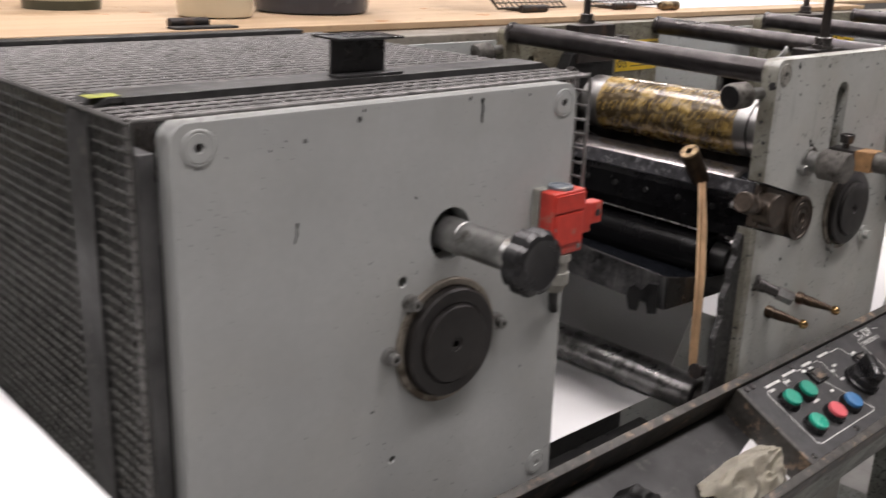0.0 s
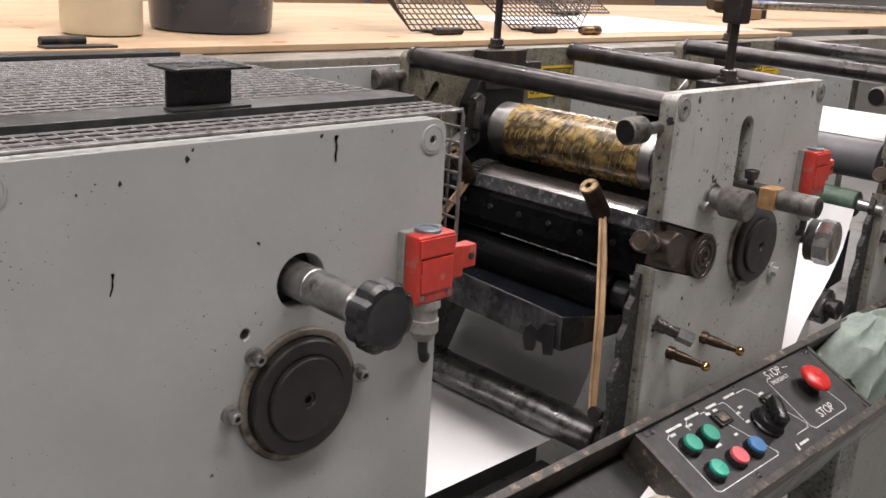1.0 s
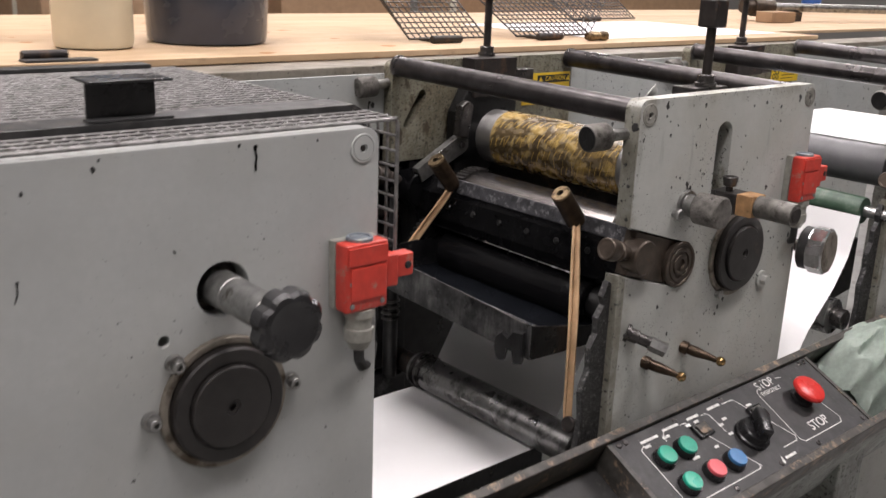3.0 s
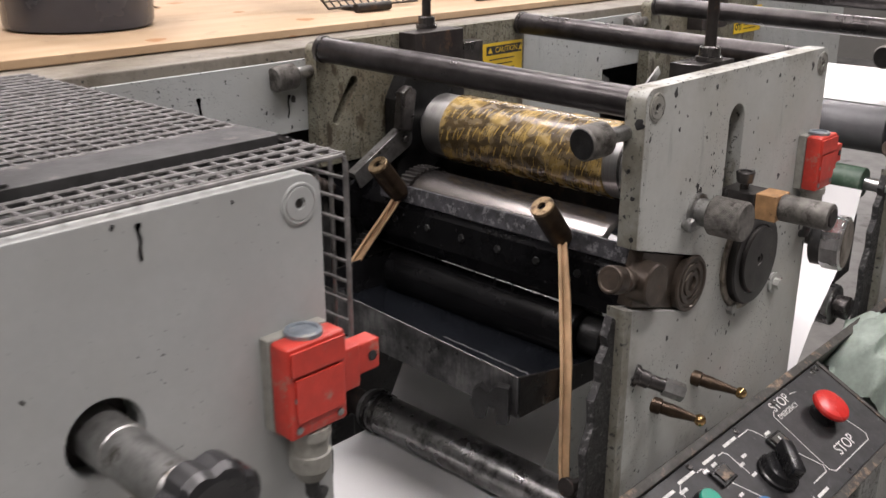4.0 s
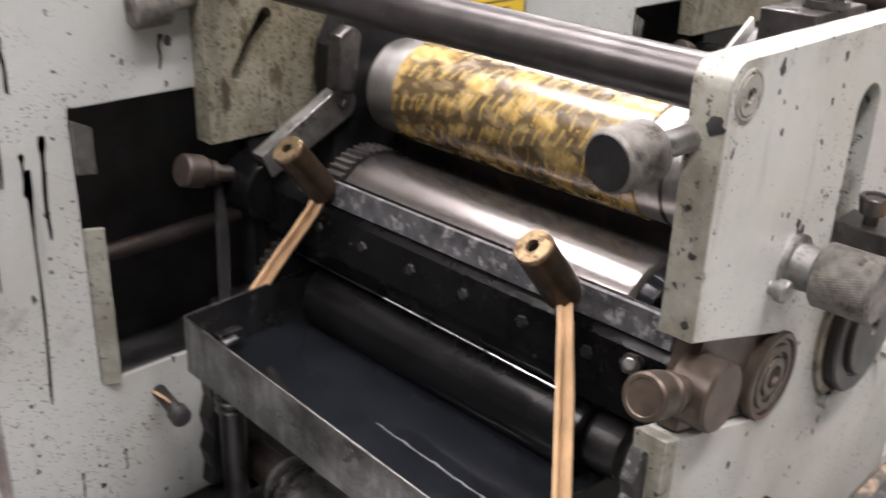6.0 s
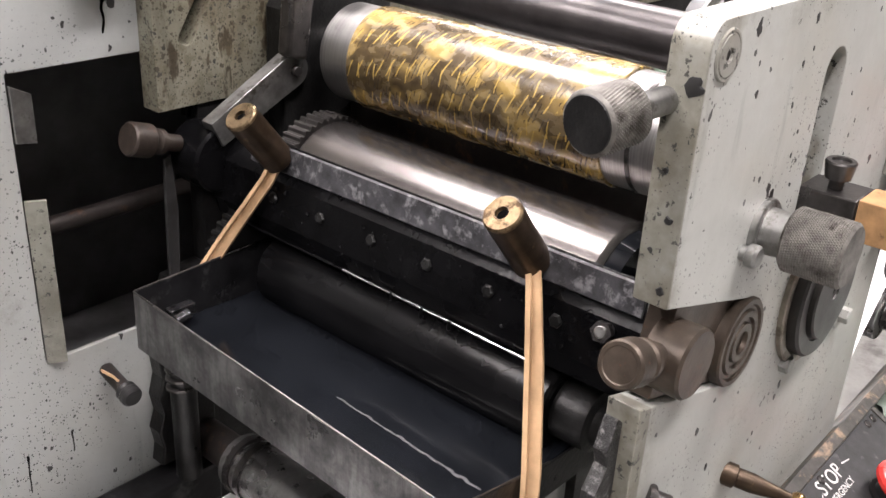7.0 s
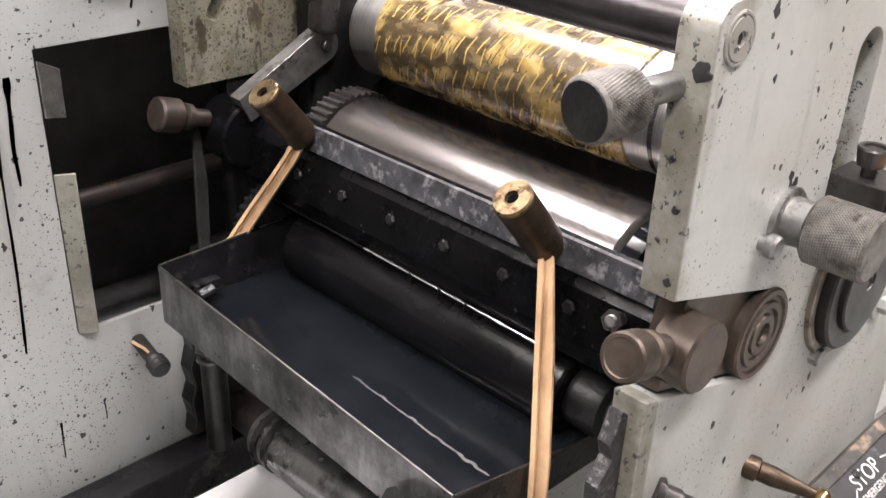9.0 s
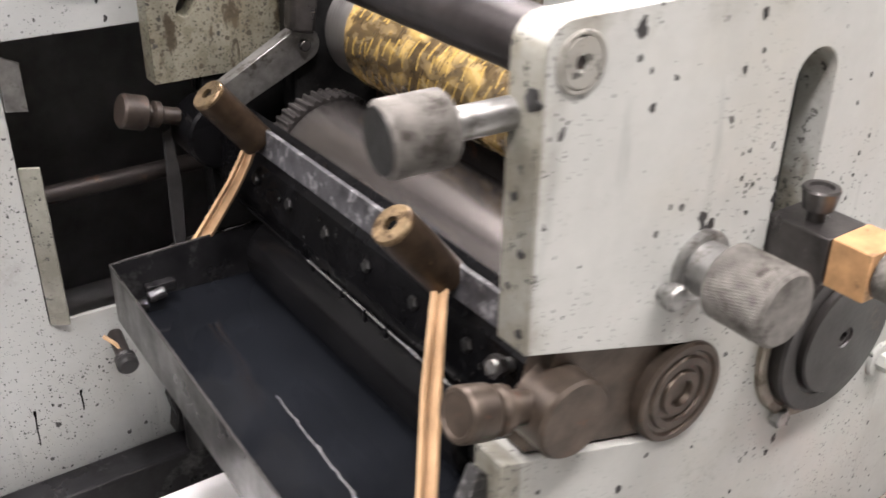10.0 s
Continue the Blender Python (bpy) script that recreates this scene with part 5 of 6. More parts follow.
# ---- caution labels on the rear plates ----
def caution(x0, x1, z0, z1, y):
    t = thing("caution_label", "yellow caution label with a black heading", "label", ((x0 + x1) / 2, y, z0), "caution labels")
    w = x1 - x0
    part("film", box(x0, x1, y - 0.0006, y, z0, z1, 0.0001), YELLOW_LABEL, t)
    part("heading_bar", box(x0 + 0.30 * w, x1 - 0.02 * w, y - 0.0009, y - 0.00062, z1 - 0.0145, z1 - 0.0035, 0), LABEL_BLACK, t)
    words("CAUTION", 0.0095, pose(x0 + 0.68 * w, y - 0.0011, z1 - 0.009, 90, 0, 0), YELLOW_LABEL, t, "heading")
    for k in range(4):
        part("text_bar", box(x0 + 0.36 * w, x0 + (0.80 + 0.04 * (k % 2)) * w, y - 0.0008, y - 0.00062, z0 + 0.006 + k * 0.006, z0 + 0.0075 + k * 0.006, 0), LABEL_BLACK, t)
    for k in (0, 1):
        cx = x0 + (0.37 + 0.585 * k) * w
        part("warning_triangle", slab([(cx - 0.0042, z1 - 0.0122), (cx + 0.0042, z1 - 0.0122), (cx, z1 - 0.0055)], y - 0.0012, y - 0.00092, (), 0), YELLOW_LABEL, t)
    for cx, cz, cr in ((0.10, 0.026, 0.0062), (0.20, 0.020, 0.0070), (0.09, 0.011, 0.0056), (0.22, 0.009, 0.0040)):
        px, pz = x0 + cx * w, z0 + cz
        part("roller_symbol", slab(ring_pts(px, pz, cr, 20), y - 0.0009, y - 0.00062, (ring_pts(px, pz, cr * 0.58, 20),), 0), LABEL_BLACK, t)
    return t


caution(0.232, 0.331, 1.192, 1.237, BACK - 0.0005)
caution(0.895, 0.99, 1.192, 1.235, BACK - 0.0005)


# ---- wire guards ----
def wires(origin, u, v, nu, nv, step, r, lift=None):
    """A sheet of crossing wires: nu steps along u, nv steps along v."""
    o, u, v = Vector(origin), Vector(u).normalized(), Vector(v).normalized()
    n = u.cross(v).normalized()
    bm = bmesh.new()

    def wire(a, b, off):
        d = (b - a).normalized()
        s = d.cross(n).normalized()
        ring = []
        for p in (a, b):
            ring.append([bm.verts.new(p + n * off + (s * math.cos(q) + n * math.sin(q)) * r) for q in (2 * math.pi * k / 6 for k in range(6))])
        for k in range(6):
            bm.faces.new((ring[0][k], ring[0][(k + 1) % 6], ring[1][(k + 1) % 6], ring[1][k]))
        bm.faces.new(ring[0]), bm.faces.new(ring[1])

    lu, lv = u * nu * step, v * nv * step
    for i in range(nu + 1):
        wire(o + u * i * step, o + u * i * step + lv, 0)
    for j in range(nv + 1):
        wire(o + v * j * step, o + v * j * step + lu, r * 0.9)
    return bm


def unit_guard():
    t = thing("wire_guard", "hinged wire mesh guard with a dark steel strap and black handle", "machine guard", (-0.5, 0.2, 1.05))
    xl, xr, zt = -0.703, -0.2985, 1.2665
    st = 0.01225
    part("top_mesh", wires((xl, 0.005, zt), (1, 0, 0), (0, 1, 0), 33, 31, st, 0.00115), WIRE, t, "galvanised wire mesh top", "stuff")
    part("near_side_mesh", wires((xr, 0.005, zt - 0.001), (0, 1, 0), (0, 0, -1), 31, 10, st, 0.0012), WIRE, t, "galvanised wire mesh side", "stuff")
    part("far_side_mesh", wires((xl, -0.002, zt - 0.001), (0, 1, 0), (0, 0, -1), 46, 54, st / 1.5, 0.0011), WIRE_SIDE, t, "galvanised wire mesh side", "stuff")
    part("edge_wire", sweep([(xr, 0.004, 1.143), (xr, 0.004, zt - 0.004), (xr - 0.003, 0.004, zt), (xl + 0.003, 0.004, zt), (xl, 0.004, zt - 0.004), (xl, 0.004, 0.83)], 0.0014, 8), WIRE, t)
    strap = [(xr + 0.002, 0.066, 1.143), (xr + 0.002, 0.066, zt - 0.010), (xr - 0.002, 0.066, zt), (xr - 0.010, 0.066, zt + 0.0045), (xl + 0.010, 0.066, zt + 0.0045), (xl + 0.002, 0.066, zt), (xl - 0.002, 0.066, zt - 0.010), (xl - 0.002, 0.066, 0.83)]
    part("strap", sweep(strap, 0, flat=(0.034, 0.0032)), STRAP, t, "dark steel strap")
    part("strap_lip", box(xl + 0.02, xr - 0.012, 0.0475, 0.0505, zt - 0.004, zt + 0.0062, 0.0006), STRAP, t)
    part("rear_strap", box(xl, xr - 0.03, 0.378, 0.402, zt + 0.0015, zt + 0.006, 0.0008), STRAP, t, "dark steel strap")
    part("tape_mark", box(xl + 0.0, xl + 0.020, 0.052, 0.066, zt + 0.0063, zt + 0.0066, 0), plain("lime_tape", (0.33, 0.36, 0.05), 0.5, dirt=(0.10, 0.10, 0.06), dirt_scale=120, dirt_at=0.5), t, "lime yellow tape")
    h = part("handle", box(-0.519, -0.4695, 0.064, 0.0665, zt + 0.0062, zt + 0.032, 0.0005), PLASTIC_BLACK, t, "folded black sheet handle")
    part("handle_top", box(-0.521, -0.462, 0.050, 0.086, zt + 0.0322, zt + 0.0340, 0.0006), PLASTIC_BLACK, h)
    part("handle_foot", box(-0.522, -0.462, 0.0505, 0.0635, zt + 0.0063, zt + 0.0080, 0.0005), STRAP, h)
    return t


unit_guard()


def open_guard(x0, nx, ny, y0, lean, flap_left, flap_right, name_label):
    t = thing("open_guard", name_label, "machine guard", (x0, y0, 1.265), "opened guards")
    st = 0.0125
    up = Vector((0, math.cos(radians(lean)), math.sin(radians(lean))))
    o = Vector((x0, y0, 1.2690))
    part("mesh", wires(o, (1, 0, 0), up, nx, ny, st, 0.0011), WIRE_DARK, t, "dark wire mesh", "stuff")
    part("edge_wire", sweep([o + up * ny * st, o, o + Vector((nx * st, 0, 0)), o + Vector((nx * st, 0, 0)) + up * ny * st], 0.0017, 8), WIRE_DARK, t)
    for on, px, s in ((flap_left, x0, -1), (flap_right, x0 + nx * st, 1)):
        if on:
            part("side_mesh", wires((px, y0, 1.270), (s * 0.62, 0.10, 0.78), up, 7, ny, st, 0.0011), WIRE_DARK, t, "dark wire mesh flap", "stuff")
    part("pad", rod((x0 - 0.01, y0 + 0.16, 1.345), (x0 + 0.015, y0 + 0.17, 1.35), 0.016, 20), RUBBER, t, "black rubber pad")
    part("hinge", join(rod((x0 + 0.02, y0 - 0.03, 1.2705), (x0 + 0.08, y0 - 0.03, 1.2705), 0.006, 14), box(x0 + 0.035, x0 + 0.055, y0 - 0.03, y0 + 0.02, 1.2650, 1.2700, 0.001)), RUST, t, "black hinge")
    return t


open_guard(0.195, 13, 18, 0.60, 36, True, False, "opened dark wire mesh guard lying back on the table")
open_guard(0.43, 15, 18, 0.60, 30, False, True, "opened dark wire mesh guard leaning over the plywood")
open_guard(0.98, 20, 12, 0.98, 34, False, False, "opened dark wire mesh guard farther down the table")


# ---- control desk ----
DS, DC = 0.458, 0.889


def desk(u, v, h=0.0):
    return Vector((u, -0.053 + v * DC - h * DS, 0.883 + v * DS + h * DC))


DESK_TURN = Matrix(((1, 0, 0, 0), (0, DC, -DS, 0), (0, DS, DC, 0), (0, 0, 0, 1)))


def on_desk(u, v, h=0.0):
    return Matrix.Translation(desk(u, v, h)) @ DESK_TURN


def dbox(u0, u1, v0, v1, h0, h1, r=0.0006):
    return box(u0, u1, v0, v1, h0, h1, r, 2, on_desk(0, 0))


UP = Vector((0, -DS, DC))


def button(t, u, v, mat, label):
    b = part("push_button", lathe(desk(u, v), UP, [(0, 0.0135), (0.002, 0.0135), (0.006, 0.0128), (0.0075, 0.0120), (0.0075, 0)], 32), PLASTIC_BLACK, t, "black button collar")
    part("cap", lathe(desk(u, v, 0.0072), UP, [(0, 0.0112), (0.003, 0.0112), (0.0042, 0.0104), (0.0046, 0)], 32), mat, b, label)


def outline(t, loop, w=0.0010):
    """A thin white legend line on the panel."""
    bm = bmesh.new()
    for (ua, va), (ub, vb) in zip(loop, loop[1:]):
        d = Vector((ub - ua, vb - va)).normalized()
        n = Vector((-d.y, d.x)) * w / 2
        a, b = Vector((ua, va)), Vector((ub, vb))
        q = [a + n - d * w / 2, a - n - d * w / 2, b - n + d * w / 2, b + n + d * w / 2]
        bm.faces.new([bm.verts.new(desk(p.x, p.y, 0.00025)) for p in q])
    part("legend_line", bm, WHITE_PRINT, t)


def control_desk():
    t = thing("control_desk", "long sloping black control desk with push buttons and worn edges", "control panel", (0.2, -0.06, 0.0))
    part("rear_rim", dbox(-0.62, 1.7, 0.0435, 0.0535, -0.040, 0.0065, 0.0012), RIM_WORN, t, "rubbed black desk edge")
    part("front_rim", dbox(-0.62, 1.7, -0.0765, -0.0665, -0.040, 0.0040, 0.0012), RIM_WORN, t, "rubbed black desk edge")
    part("trough", dbox(-0.62, 1.7, -0.0664, 0.0434, -0.040, -0.034, 0), BLACK_WORN, t, "black trough floor")
    for u in (-0.020, 0.382, 0.62):
        part("divider", dbox(u - 0.003, u + 0.003, -0.0662, 0.0432, -0.0338, 0.0012, 0.0005), RIM_WORN, t)
    panel = part("panel", dbox(-0.0165, 0.3785, -0.0662, 0.0432, -0.006, 0.0, 0.0006), PANEL_BLACK, t, "black control panel plate")
    part("second_panel", dbox(0.6235, 1.05, -0.0662, 0.0432, -0.006, 0.0, 0.0006), PANEL_BLACK, t, "black control panel plate")
    part("skirt", dbox(-0.62, 1.7, -0.0755, -0.0700, -0.13, -0.0405, 0.001), PAINT_DESK, t, "green-grey painted front skirt")
    for u in (-0.45, 0.43, 1.35):
        p = desk(u, -0.03, -0.06)
        part("leg", box(u - 0.045, u + 0.025, p.y - 0.03, p.y + 0.03, 0.0, p.z, 0.003), PAINT_DESK, t, "green-grey painted desk leg")
    for u in (-0.008, 0.003, 0.090, 0.180, 0.262, 0.360, 0.371):
        for v in ((0.0375, -0.0605) if u not in (0.003, 0.360) else (0.0375,)):
            part("screw", lathe(desk(u, v), UP, [(0, 0.0035), (0.0008, 0.0035), (0.0014, 0.0024), (0.0014, 0)], 14), STEEL_DARK, panel)
    for u, v, mat, lab in ((0.032, 0.003, GREEN_BTN, "green button cap"), (0.068, 0.003, GREEN_BTN, "green button cap"), (0.034, -0.034, GREEN_BTN, "green button cap"), (0.078, -0.034, PINK_BTN, "faded red button cap"), (0.117, -0.034, BLUE_BTN, "blue button cap")):
        button(panel, u, v, mat, lab)
    button(t, 0.67, 0.010, GREEN_BTN, "green button cap")
    # selector knob
    k = part("selector_switch", lathe(desk(0.175, -0.017), UP, [(0, 0.0215), (0.004, 0.0215), (0.005, 0.0195), (0.013, 0.0180), (0.0145, 0.0165), (0.0145, 0)], 40), PLASTIC_BLACK, panel, "black rotary selector")
    part("pointer", box(-0.0075, 0.0075, -0.0190, 0.0190, 0.0140, 0.0300, 0.003, 3, on_desk(0.177, -0.017) @ pose(0, 0, 0, 0, 0, -38)), PLASTIC_BLACK, k)
    for u, v, a in ((0.114, 0.0135, 0), (0.214, 0.004, 0)):
        s = part("rocker_switch", dbox(u - 0.013, u + 0.013, v - 0.0095, v + 0.0095, 0.0002, 0.004, 0.0008), PLASTIC_BLACK, panel)
        part("rocker", dbox(u - 0.009, u + 0.009, v - 0.0065, v + 0.0065, 0.0041, 0.0060, 0.0008), RIM_WORN, s)
        if u > 0.2:
            part("mark", dbox(u - 0.001, u + 0.001, v - 0.004, v + 0.004, 0.0061, 0.0063, 0), WHITE_PRINT, s)
    # emergency stop
    e = part("emergency_stop", lathe(desk(0.305, -0.004), UP, [(0, 0.0150), (0.002, 0.0150), (0.003, 0.0115), (0.014, 0.0115), (0.014, 0)], 32), PLASTIC_BLACK, panel)
    part("mushroom", lathe(desk(0.305, -0.004, 0.0125), UP, [(0, 0.010), (0.001, 0.0185), (0.003, 0.0205), (0.006, 0.0205), (0.0085, 0.0188), (0.0098, 0.0150), (0.0104, 0.0080), (0.0105, 0)], 48), RED_KNOB, e, "red mushroom button head")
    for loop in ([(0.022, 0.026), (0.014, 0.022), (0.014, -0.050), (0.020, -0.054), (0.145, -0.054), (0.148, -0.050)], [(0.062, 0.030), (0.056, 0.026), (0.056, 0.020)], [(0.092, 0.030), (0.100, 0.030), (0.104, 0.026), (0.150, -0.052)], [(0.132, 0.030), (0.140, 0.030), (0.144, 0.026), (0.146, 0.0)], [(0.176, 0.032), (0.196, 0.032), (0.200, 0.028), (0.238, -0.040), (0.234, -0.046), (0.205, -0.046)], [(0.250, 0.030), (0.244, 0.026), (0.240, -0.046), (0.246, -0.052), (0.330, -0.052), (0.336, -0.046), (0.330, -0.020)], [(0.296, 0.034), (0.306, 0.032)]):
        outline(panel, loop)
    for u, v, w in ((0.036, 0.0300, 0.030), (0.076, 0.0325, 0.028), (0.118, 0.0325, 0.022), (0.160, 0.0335, 0.024), (0.026, 0.0235, 0.010), (0.060, 0.0245, 0.012), (0.102, 0.026, 0.008), (0.118, 0.026, 0.008), (0.148, 0.010, 0.008), (0.160, 0.015, 0.008), (0.150, -0.004, 0.008), (0.114, -0.010, 0.007), (0.074, -0.011, 0.012), (0.214, 0.0175, 0.010), (0.204, -0.0575, 0.022)):
        part("legend_bar", dbox(u - w / 2, u + w / 2, v - 0.0016, v + 0.0016, 0.0002, 0.0004, 0), WHITE_PRINT, panel)
    part("maker_mark", slab([(0.182, -0.0625), (0.188, -0.0625), (0.188, -0.053)], -0.0004, -0.0002, (), 0, on_desk(0, 0) @ pose(0, 0, 0, -90)), WHITE_PRINT, panel)
    words("STOP", 0.0165, on_desk(0.270, 0.0330, 0.0003), WHITE_PRINT, panel, "lettering", 0.95)
    words("EMERGENCY", 0.0078, on_desk(0.270, 0.0215, 0.0003), WHITE_PRINT, panel, "lettering", 0.95)
    words("STOP", 0.0175, on_desk(0.293, -0.0400, 0.0003), WHITE_PRINT, panel, "lettering", 0.95)
    return t


control_desk()


# ---- rags ----
def rag(name, u0, v0, su, sv, sh, mat, label, seed, tilt=0.0):
    """A crumpled cloth heap lying in the desk trough."""
    bm = bmesh.new()
    n = 44
    off = Vector((seed * 7.3, seed * 3.1, seed))
    grid = []
    for i in range(n + 1):
        row = []
        for j in range(n + 1):
            a, b = i / n * 2 - 1, j / n * 2 - 1
            edge = max(abs(a), abs(b))
            p = Vector((a * 1.7, b * 1.7, 0)) + off
            fold = (0.5 + 0.5 * noise.noise(p * 1.1)) * 0.7 + 0.5 * (1 - abs(noise.noise(p * 1.45 + Vector((9, 2, 1))))) ** 2 - 0.25
            hump = max(0.0, 1 - (a * a + b * b) * 0.75)
            h = sh * (0.15 + hump * 0.70 + fold * (0.30 + 0.6 * hump)) - 0.012 * edge ** 4
            wob = 1 + 0.16 * noise.noise(p * 1.1 + Vector((3, 3, 3)))
            row.append(bm.verts.new(desk(u0 + a * su * wob + 0.10 * su * noise.noise(p * 1.3), v0 + b * sv * wob + tilt * a + 0.08 * sv * noise.noise(p * 1.4 + off), h - 0.032)))
        grid.append(row)
    for i in range(n):
        for j in range(n):
            bm.faces.new((grid[i][j], grid[i + 1][j], grid[i + 1][j + 1], grid[i][j + 1]))
    bmesh.ops.solidify(bm, geom=bm.faces[:], thickness=0.0016)
    return single(name, bm, mat, label, "rag", "rags")


rag("rag", 0.486, 0.000, 0.082, 0.052, 0.066, RAG, "crumpled grey-green cotton rag in the desk trough", 1, 0.02)
rag("rag", -0.098, -0.044, 0.055, 0.030, 0.042, RAG_CREAM, "crumpled stained cream rag on the desk", 2)
rag("rag", -0.261, -0.020, 0.040, 0.034, 0.036, RUBBER, "crumpled ink-black rag lying in the desk trough", 3)
clips = thing("plastic_clip", "small green and red plastic pieces beside the rag", "clip", (0.55, -0.06, 0.86))
part("green_piece", box(-0.009, 0.009, -0.006, 0.006, 0, 0.006, 0.0015, 2, on_desk(0.556, -0.020, -0.012)), plain("bright_green_plastic", (0.0, 0.42, 0.10), 0.4), clips, "bright green plastic piece")
part("red_piece", box(-0.010, 0.010, -0.006, 0.006, 0, 0.006, 0.0015, 2, on_desk(0.578, -0.036, -0.012)), RED_KNOB, clips, "red plastic piece")
part("white_base", box(-0.030, 0.030, -0.014, 0.014, -0.003, -0.0005, 0.0008, 2, on_desk(0.566, -0.028, -0.012)), CREAM, clips)


# ---- containers on the plywood ----
def tub(name, x, y, r0, r1, h, mat, label, category, z=1.2642):
    t = thing(name, label, category, (x, y, z), "containers on the table")
    prof = [(0, 0), (0, r0 - 0.008), (0.002, r0 - 0.002), (0.008, r0), (h - 0.010, r1), (h - 0.006, r1 + 0.004), (h, r1 + 0.004), (h, r1 - 0.003), (0.010, r0 - 0.004), (0.008, 0)]
    part("shell", lathe((x, y, z), (0, 0, 1), prof, 64), mat, t)
    part("rim", lathe((x, y, z + h - 0.004), (0, 0, 1), [(0, r1 + 0.0045), (0.004, r1 + 0.006), (0.008, r1 + 0.003), (0.008, r1 - 0.002), (0.0, r1 - 0.002)], 64), mat, t)
    return t


bucket = tub("bucket", -0.098, 0.695, 0.083, 0.092, 0.18, BUCKET_GREY, "glossy blue-grey plastic bucket on the plywood", "bucket")
jug = tub("jug", -0.278, 0.655, 0.049, 0.050, 0.17, JUG, "milky plastic jug with ink specks on the plywood", "jug")
pot = tub("pot", -0.405, 0.845, 0.050, 0.056, 0.14, JUG, "milky plastic pot with a dark green base", "pot")
part("base", lathe((-0.405, 0.845, 1.2643), (0, 0, 1), [(0, 0), (0, 0.0505), (0.012, 0.0520), (0.012, 0.0)], 48), POT_GREEN, pot, "dark olive plastic base")
part("paper_label", lathe((-0.278, 0.655, 1.2642), (0, 0, 1), [(0.092, 0.0497), (0.092, 0.0505), (0.150, 0.0507), (0.150, 0.0497)], 64), BLUE_LABEL, jug, "blue paper label")
lab = bmesh.new()
rows = []
for z in (0.098, 0.150):
    rows.append([lab.verts.new((-0.098 + 0.0905 * math.cos(a), 0.695 + 0.0905 * math.sin(a), 1.2642 + z)) for a in (radians(222 + 4 * k) for k in range(8))])
for k in range(7):
    lab.faces.new((rows[0][k], rows[0][k + 1], rows[1][k + 1], rows[1][k]))
bmesh.ops.solidify(lab, geom=lab.faces[:], thickness=0.0006)
part("paper_label", lab, PAPER, bucket, "white paper label")
hg = thing("latch", "dark steel guard latch on the edge of the table", "latch", (-0.38, 0.52, 1.265))
part("plate", box(-0.415, -0.335, 0.500, 0.522, 1.2642, 1.2668, 0.0006, 2), STRAP, hg)
part("barrel", rod((-0.41, 0.527, 1.270), (-0.36, 0.527, 1.270), 0.0055, 14), RUST, hg)
paper_on = box(0.60, 1.20, 0.56, 0.93, 1.2644, 1.2650, 0)
single("paper_sheet", paper_on, PAPER, "large white paper sheet lying on the plywood", "paper sheet")
single("wooden_block", box(1.62, 1.74, 0.83, 0.88, 1.2630, 1.292, 0.003), CARD, "small brown wooden block on the plywood", "block")
bh = thing("wooden_tool", "brown turned wooden tool on the table edge", "tool", (0.56, 0.53, 1.27))
part("grip", lathe((0.535, 0.535, 1.2725), (1, -0.1, 0.0), [(0, 0), (0, 0.006), (0.008, 0.0085), (0.030, 0.0075), (0.036, 0.0085), (0.046, 0.008), (0.048, 0)], 24), BRASS, bh)
ring = single("ring_stain", lathe((0.06, 0.84, 1.26405), (0, 0, 1), [(0, 0.026), (0.0003, 0.026), (0.0003, 0.030), (0, 0.030)], 40), BRONZE_BLOCK, "brown ring of dried varnish on plywood", "stain")
sp = thing("spindle", "steel spindle with a worn collar on supports", "spindle", (2.2, 0.75, 1.27))
part("shaft", rod((1.72, 0.93, 1.300), (2.6, 0.60, 1.300), 0.012, 24), STEEL, sp)
part("collar", lathe((1.72, 0.93, 1.300), (0.936, -0.351, 0), [(-0.06, 0), (-0.06, 0.018), (-0.03, 0.020), (-0.03, 0.026), (0.0, 0.028), (0.0, 0.020), (0.04, 0.020), (0.04, 0)], 28), STEEL_BROWN, sp, "worn brown collar")
for q in (0.12, 0.8):
    px, py = 1.72 + 0.88 * q, 0.93 - 0.33 * q
    part("support", box(px - 0.02, px + 0.02, py - 0.02, py + 0.02, 1.2628, 1.288, 0.002), RUST, sp)

# ---- far side of the hall ----
def carton(x, y, z, sx, sy, sz, mat, label, name="carton"):
    t = thing(name, label, name.replace("_", " "), (x, y, z), "stacked goods")
    part("body", box(x - sx / 2, x + sx / 2, y - sy / 2, y + sy / 2, z, z + sz, 0.006), mat, t)
    part("tape", box(x - sx / 2 - 0.001, x + sx / 2 + 0.001, y - 0.03, y + 0.03, z + sz * 0.2, z + sz + 0.001, 0), RAG_CREAM, t, "pale packing tape")
    return t


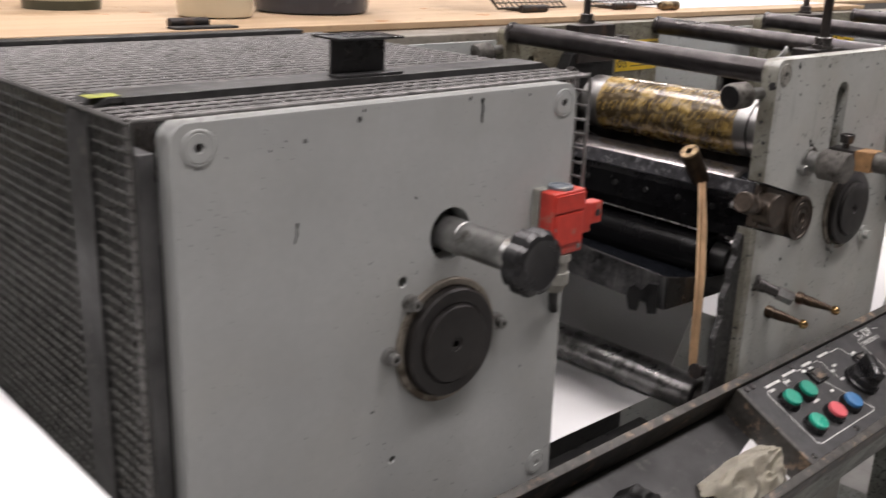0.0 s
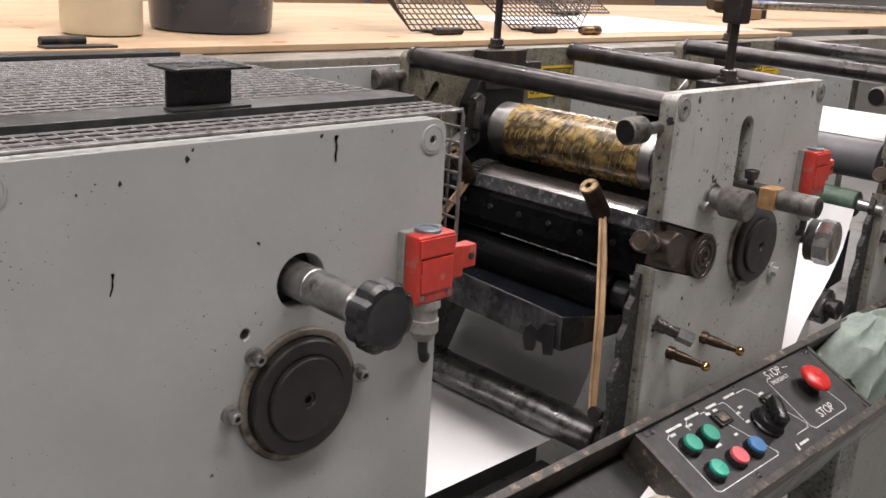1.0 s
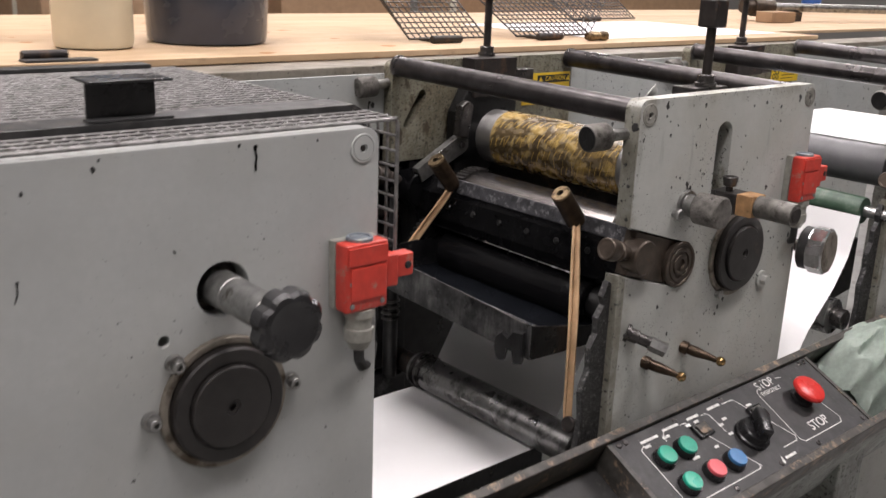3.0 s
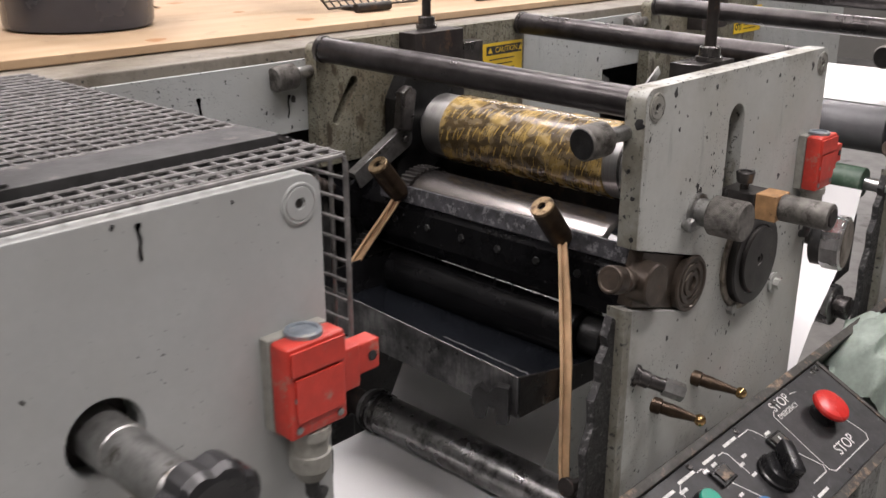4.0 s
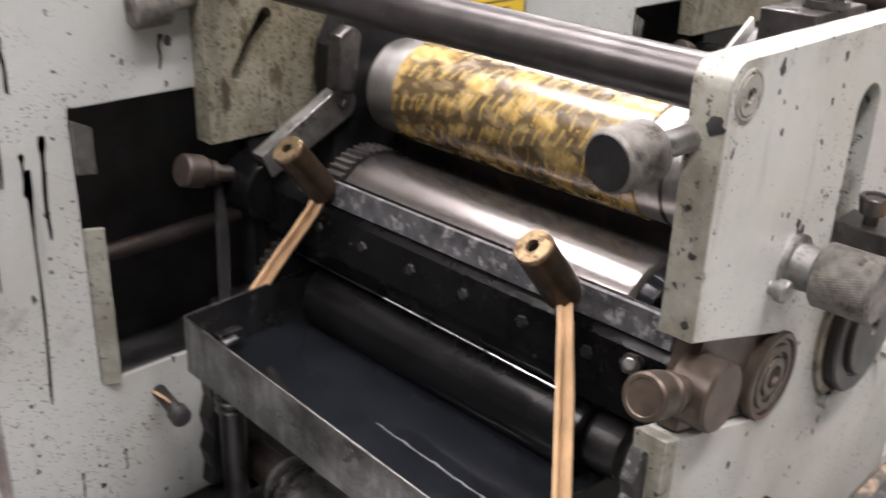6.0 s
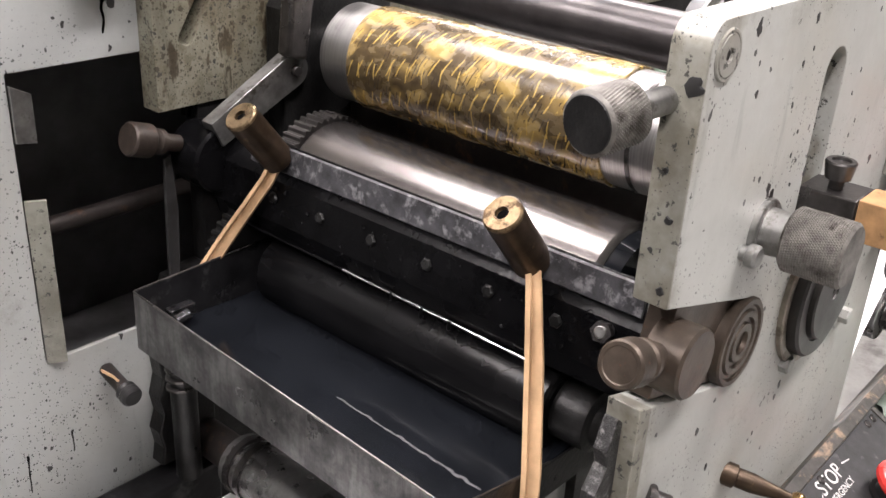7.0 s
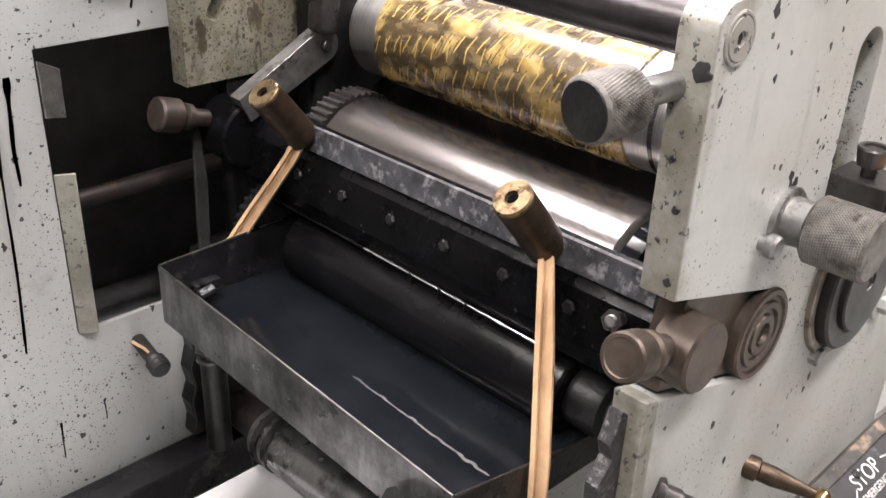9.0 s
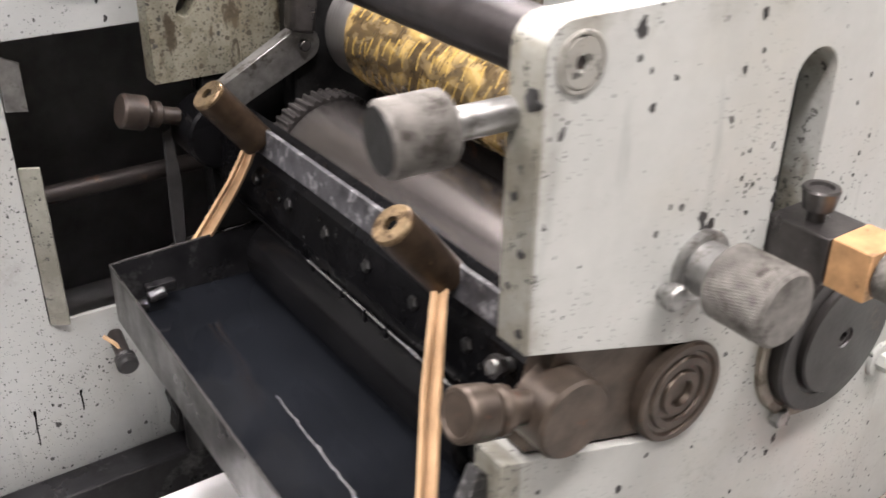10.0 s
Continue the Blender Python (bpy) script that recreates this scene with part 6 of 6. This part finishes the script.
for cx, cy, cw in ((1.2, 4.2, 1.1), (2.5, 4.4, 1.0), (3.7, 4.0, 1.0), (5.2, 4.2, 1.2)):
    carton(cx, cy, 0.0, cw, 0.8, 0.85, CARD, "brown cardboard box on the hall floor")
    carton(cx + 0.05, cy, 0.853, cw * 0.9, 0.7, 0.75, CARD, "brown cardboard box stacked on another")
tub("canister", 2.78, 1.36, 0.036, 0.038, 0.13, BLUE_DRUM, "small blue plastic canister on the plywood", "canister", 1.2627)
for cx, cy, cw, ch in ((-1.6, 4.6, 1.4, 1.35), (0.0, 4.8, 1.2, 1.6)):
    cab = thing("machine_cabinet", "cream enamelled machine cabinet across the hall", "cabinet", (cx, cy, 0), "machine cabinets")
    part("body", box(cx - cw / 2, cx + cw / 2, cy - 0.4, cy + 0.4, 0, ch, 0.01), CREAM, cab)
    for k in (-1, 1):
        part("door", box(cx + k * cw / 4 - cw / 4 + 0.02, cx + k * cw / 4 + cw / 4 - 0.02, cy - 0.415, cy - 0.401, 0.1, ch - 0.1, 0.003), CREAM, cab)

# ---- ink runs on the rear wall ----
def ink_run(parent, x0, z0, x1, z1, w, y):
    bm = bmesh.new()
    n = 12
    left, right = [], []
    for k in range(n + 1):
        q = k / n
        x = x0 + (x1 - x0) * q + 0.0012 * noise.noise(Vector((x0 * 50, z0 * 40, q * 3)))
        half = w * (1.5 - 1.0 * min(1, q * 5)) if q < 0.2 else w * (0.5 + 0.18 * noise.noise(Vector((x0 * 90, q * 5, 1))))
        half *= 0.6 if k in (0, n) else 1
        z = z0 + (z1 - z0) * q
        left.append(bm.verts.new((x - half, y, z))), right.append(bm.verts.new((x + half, y, z)))
    for k in range(n):
        bm.faces.new((left[k], right[k], right[k + 1], left[k + 1]))
    bmesh.ops.solidify(bm, geom=bm.faces[:], thickness=0.0003)
    part("ink_run", bm, INK_FILM, parent, "dried black ink run")


for a in ((-0.140, 1.207, -0.145, 1.129, 0.0022), (-0.134, 1.223, -0.132, 1.188, 0.0024), (-0.116, 1.158, -0.119, 1.087, 0.0024), (-0.130, 1.149, -0.131, 1.120, 0.0018), (-0.127, 1.138, -0.134, 0.966, 0.0020), (-0.027, 1.212, -0.029, 1.188, 0.0018), (-0.085, 0.905, -0.086, 0.886, 0.0011), (-0.120, 0.90, -0.121, 0.868, 0.0010), (-0.155, 1.10, -0.156, 1.06, 0.0014)):
    ink_run(rear, *a, 0.4046)
ink_run(FRONT_ONE, -0.427, 1.2585, -0.4272, 1.240, 0.0016, -0.0004)
ink_run(FRONT_ONE, -0.592, 1.190, -0.595, 1.176, 0.0010, -0.0004)

# ---- the pivot link at the far end ----
ln_ = thing("pivot_link", "bare grey steel pivot link with rounded ends", "link", (0.06, 0.36, 1.12))
la, lb = Vector((0.0945, 0.366, 1.1525)), Vector((0.024, 0.366, 1.118))
dd = (lb - la)
ang = math.degrees(math.atan2(dd.z, dd.x))
shape = ring_pts(0, 0, 0.0125, 12, 90, 270)
shape = [(x, z) for x, z in shape] + [(dd.length, -0.010), (dd.length, 0.010)]
part("bar", slab(shape, -0.006, 0.006, (), 0.001, pose(la.x, la.y, la.z, 0, -ang, 0) ), STEEL, ln_)
part("pin", rod((la.x, 0.356, la.z), (la.x, 0.3605, la.z), 0.0042, 18), STEEL_DARK, ln_)

# ---- roll at the press inlet ----
rl = thing("paper_roll", "white paper roll on a dark core at the press inlet", "paper roll", (-0.79, 0.1, 0.98))
part("paper", rod((-0.790, -0.105, 1.068), (-0.790, 0.34, 1.068), 0.036, 48, 0.001), PAPER, rl)
part("core", rod((-0.790, -0.130, 1.068), (-0.790, 0.36, 1.068), 0.020, 32, 0.001), STEEL_DARK, rl)


# ---- dark filling under the first unit's guard ----
inner = thing("guard_filler", "dark box and rollers added to darken the inside of the wire guard", "machine part", (-0.5, 0.2, 0.7))
# Added black box gives the shaded inside of the guard its darkness.
part("dark_box", box(-0.655, -0.345, 0.035, 0.380, 0.62, 1.165, 0.006), INK_FILM, inner)
part("roller", rod((-0.545, 0.036, 1.190), (-0.545, 0.380, 1.190), 0.036, 48, 0.001), STEEL_DARK, inner)
part("second_roller", rod((-0.42, 0.036, 1.185), (-0.42, 0.380, 1.185), 0.030, 48, 0.001), INK_FILM, inner)
single("drip_plate", box(-0.318, -0.010, 0.0185, 0.1165, 0.806, 0.812, 0.001), INK_FILM, "black steel drip plate below the ink tray", "plate")
stub = thing("rubber_stub", "black knob on the rear wall that holds a rubber band", "knob", (-0.055, 0.39, 0.935))
part("stem", rod((-0.054, 0.404, 0.944), (-0.057, 0.372, 0.940), 0.0055, 20), RUST, stub)
part("head", lathe((-0.0565, 0.376, 0.9405), (-0.1, -1, -0.12), [(0, 0), (0, 0.006), (0.002, 0.0078), (0.005, 0.0070), (0.007, 0.0080), (0.011, 0.0078), (0.013, 0.006), (0.013, 0)], 20), RUBBER, stub)
part("band_loop", sweep([(-0.066, 0.388, 0.955), (-0.060, 0.384, 0.949), (-0.055, 0.381, 0.942), (-0.051, 0.384, 0.935)], 0, flat=(0.006, 0.0016)), RUBBER_BAND, stub, "tan rubber band loop")
tab = single("metal_tab", box(-0.006, 0.006, -0.0008, 0.0008, 0, 0.020, 0.0003, 2, pose(0.036, 0.024, 1.256, 25, 35, 20)), STEEL, "small bright metal tab beside the tie bar", "tab")
peg = thing("clamp_peg", "small wet steel bolt at the end of the blade beam", "bolt", (0.02, 0.042, 1.09))
part("shank", rod((0.035, 0.044, 1.092), (0.016, 0.041, 1.099), 0.0035, 20), STEEL, peg)
part("nut", lathe((0.022, 0.042, 1.0968), (-0.93, -0.15, 0.34), [(0, 0), (0, 0.0058), (0.005, 0.0058), (0.005, 0)], 6), STEEL_DARK, peg)
single("frame_ledge", box(-0.32, 0.02, 0.372, 0.4035, 0.80, 0.838, 0.003), TRAY_BLACK, "dark frame ledge at the foot of the rear wall", "frame ledge")
pst = thing("support_post", "inky black roller support post with a spring", "post", (-0.012, 0.37, 0.84))
part("post", rod((-0.012, 0.37, 0.843), (-0.012, 0.37, 0.985), 0.010, 24), INK_FILM, pst)
for k in range(4):
    part("coil", lathe((-0.012, 0.37, 0.924 + 0.008 * k), (0, 0.1, 1), [(0, 0.0095), (0.0015, 0.0125), (0.0035, 0.0125), (0.005, 0.0095)], 24), STEEL_DARK, pst)
single("paper_scrap", box(-0.045, 0.045, -0.028, 0.028, 0, 0.0006, 0, 2, on_desk(-0.060, -0.040, -0.0330) @ pose(0, 0, 0, 0, 0, 14)), PAPER, "white paper scrap lying in the desk trough", "paper scrap")

# Uneven dark slab added in place of the streaky stain on the wall.
single("dark_stain_slab", slab([(-0.024, 0.846), (0.0285, 0.846), (0.0285, 1.010), (-0.004, 1.006), (-0.008, 0.985), (-0.015, 0.972), (-0.013, 0.958), (-0.019, 0.944), (-0.017, 0.925), (-0.022, 0.908), (-0.019, 0.892), (-0.024, 0.878), (-0.021, 0.862)], 0.3885, 0.4040, (), 0.0015), INK_FILM, "dark slab for the streaky stain at the foot of the rear wall", "bracket")
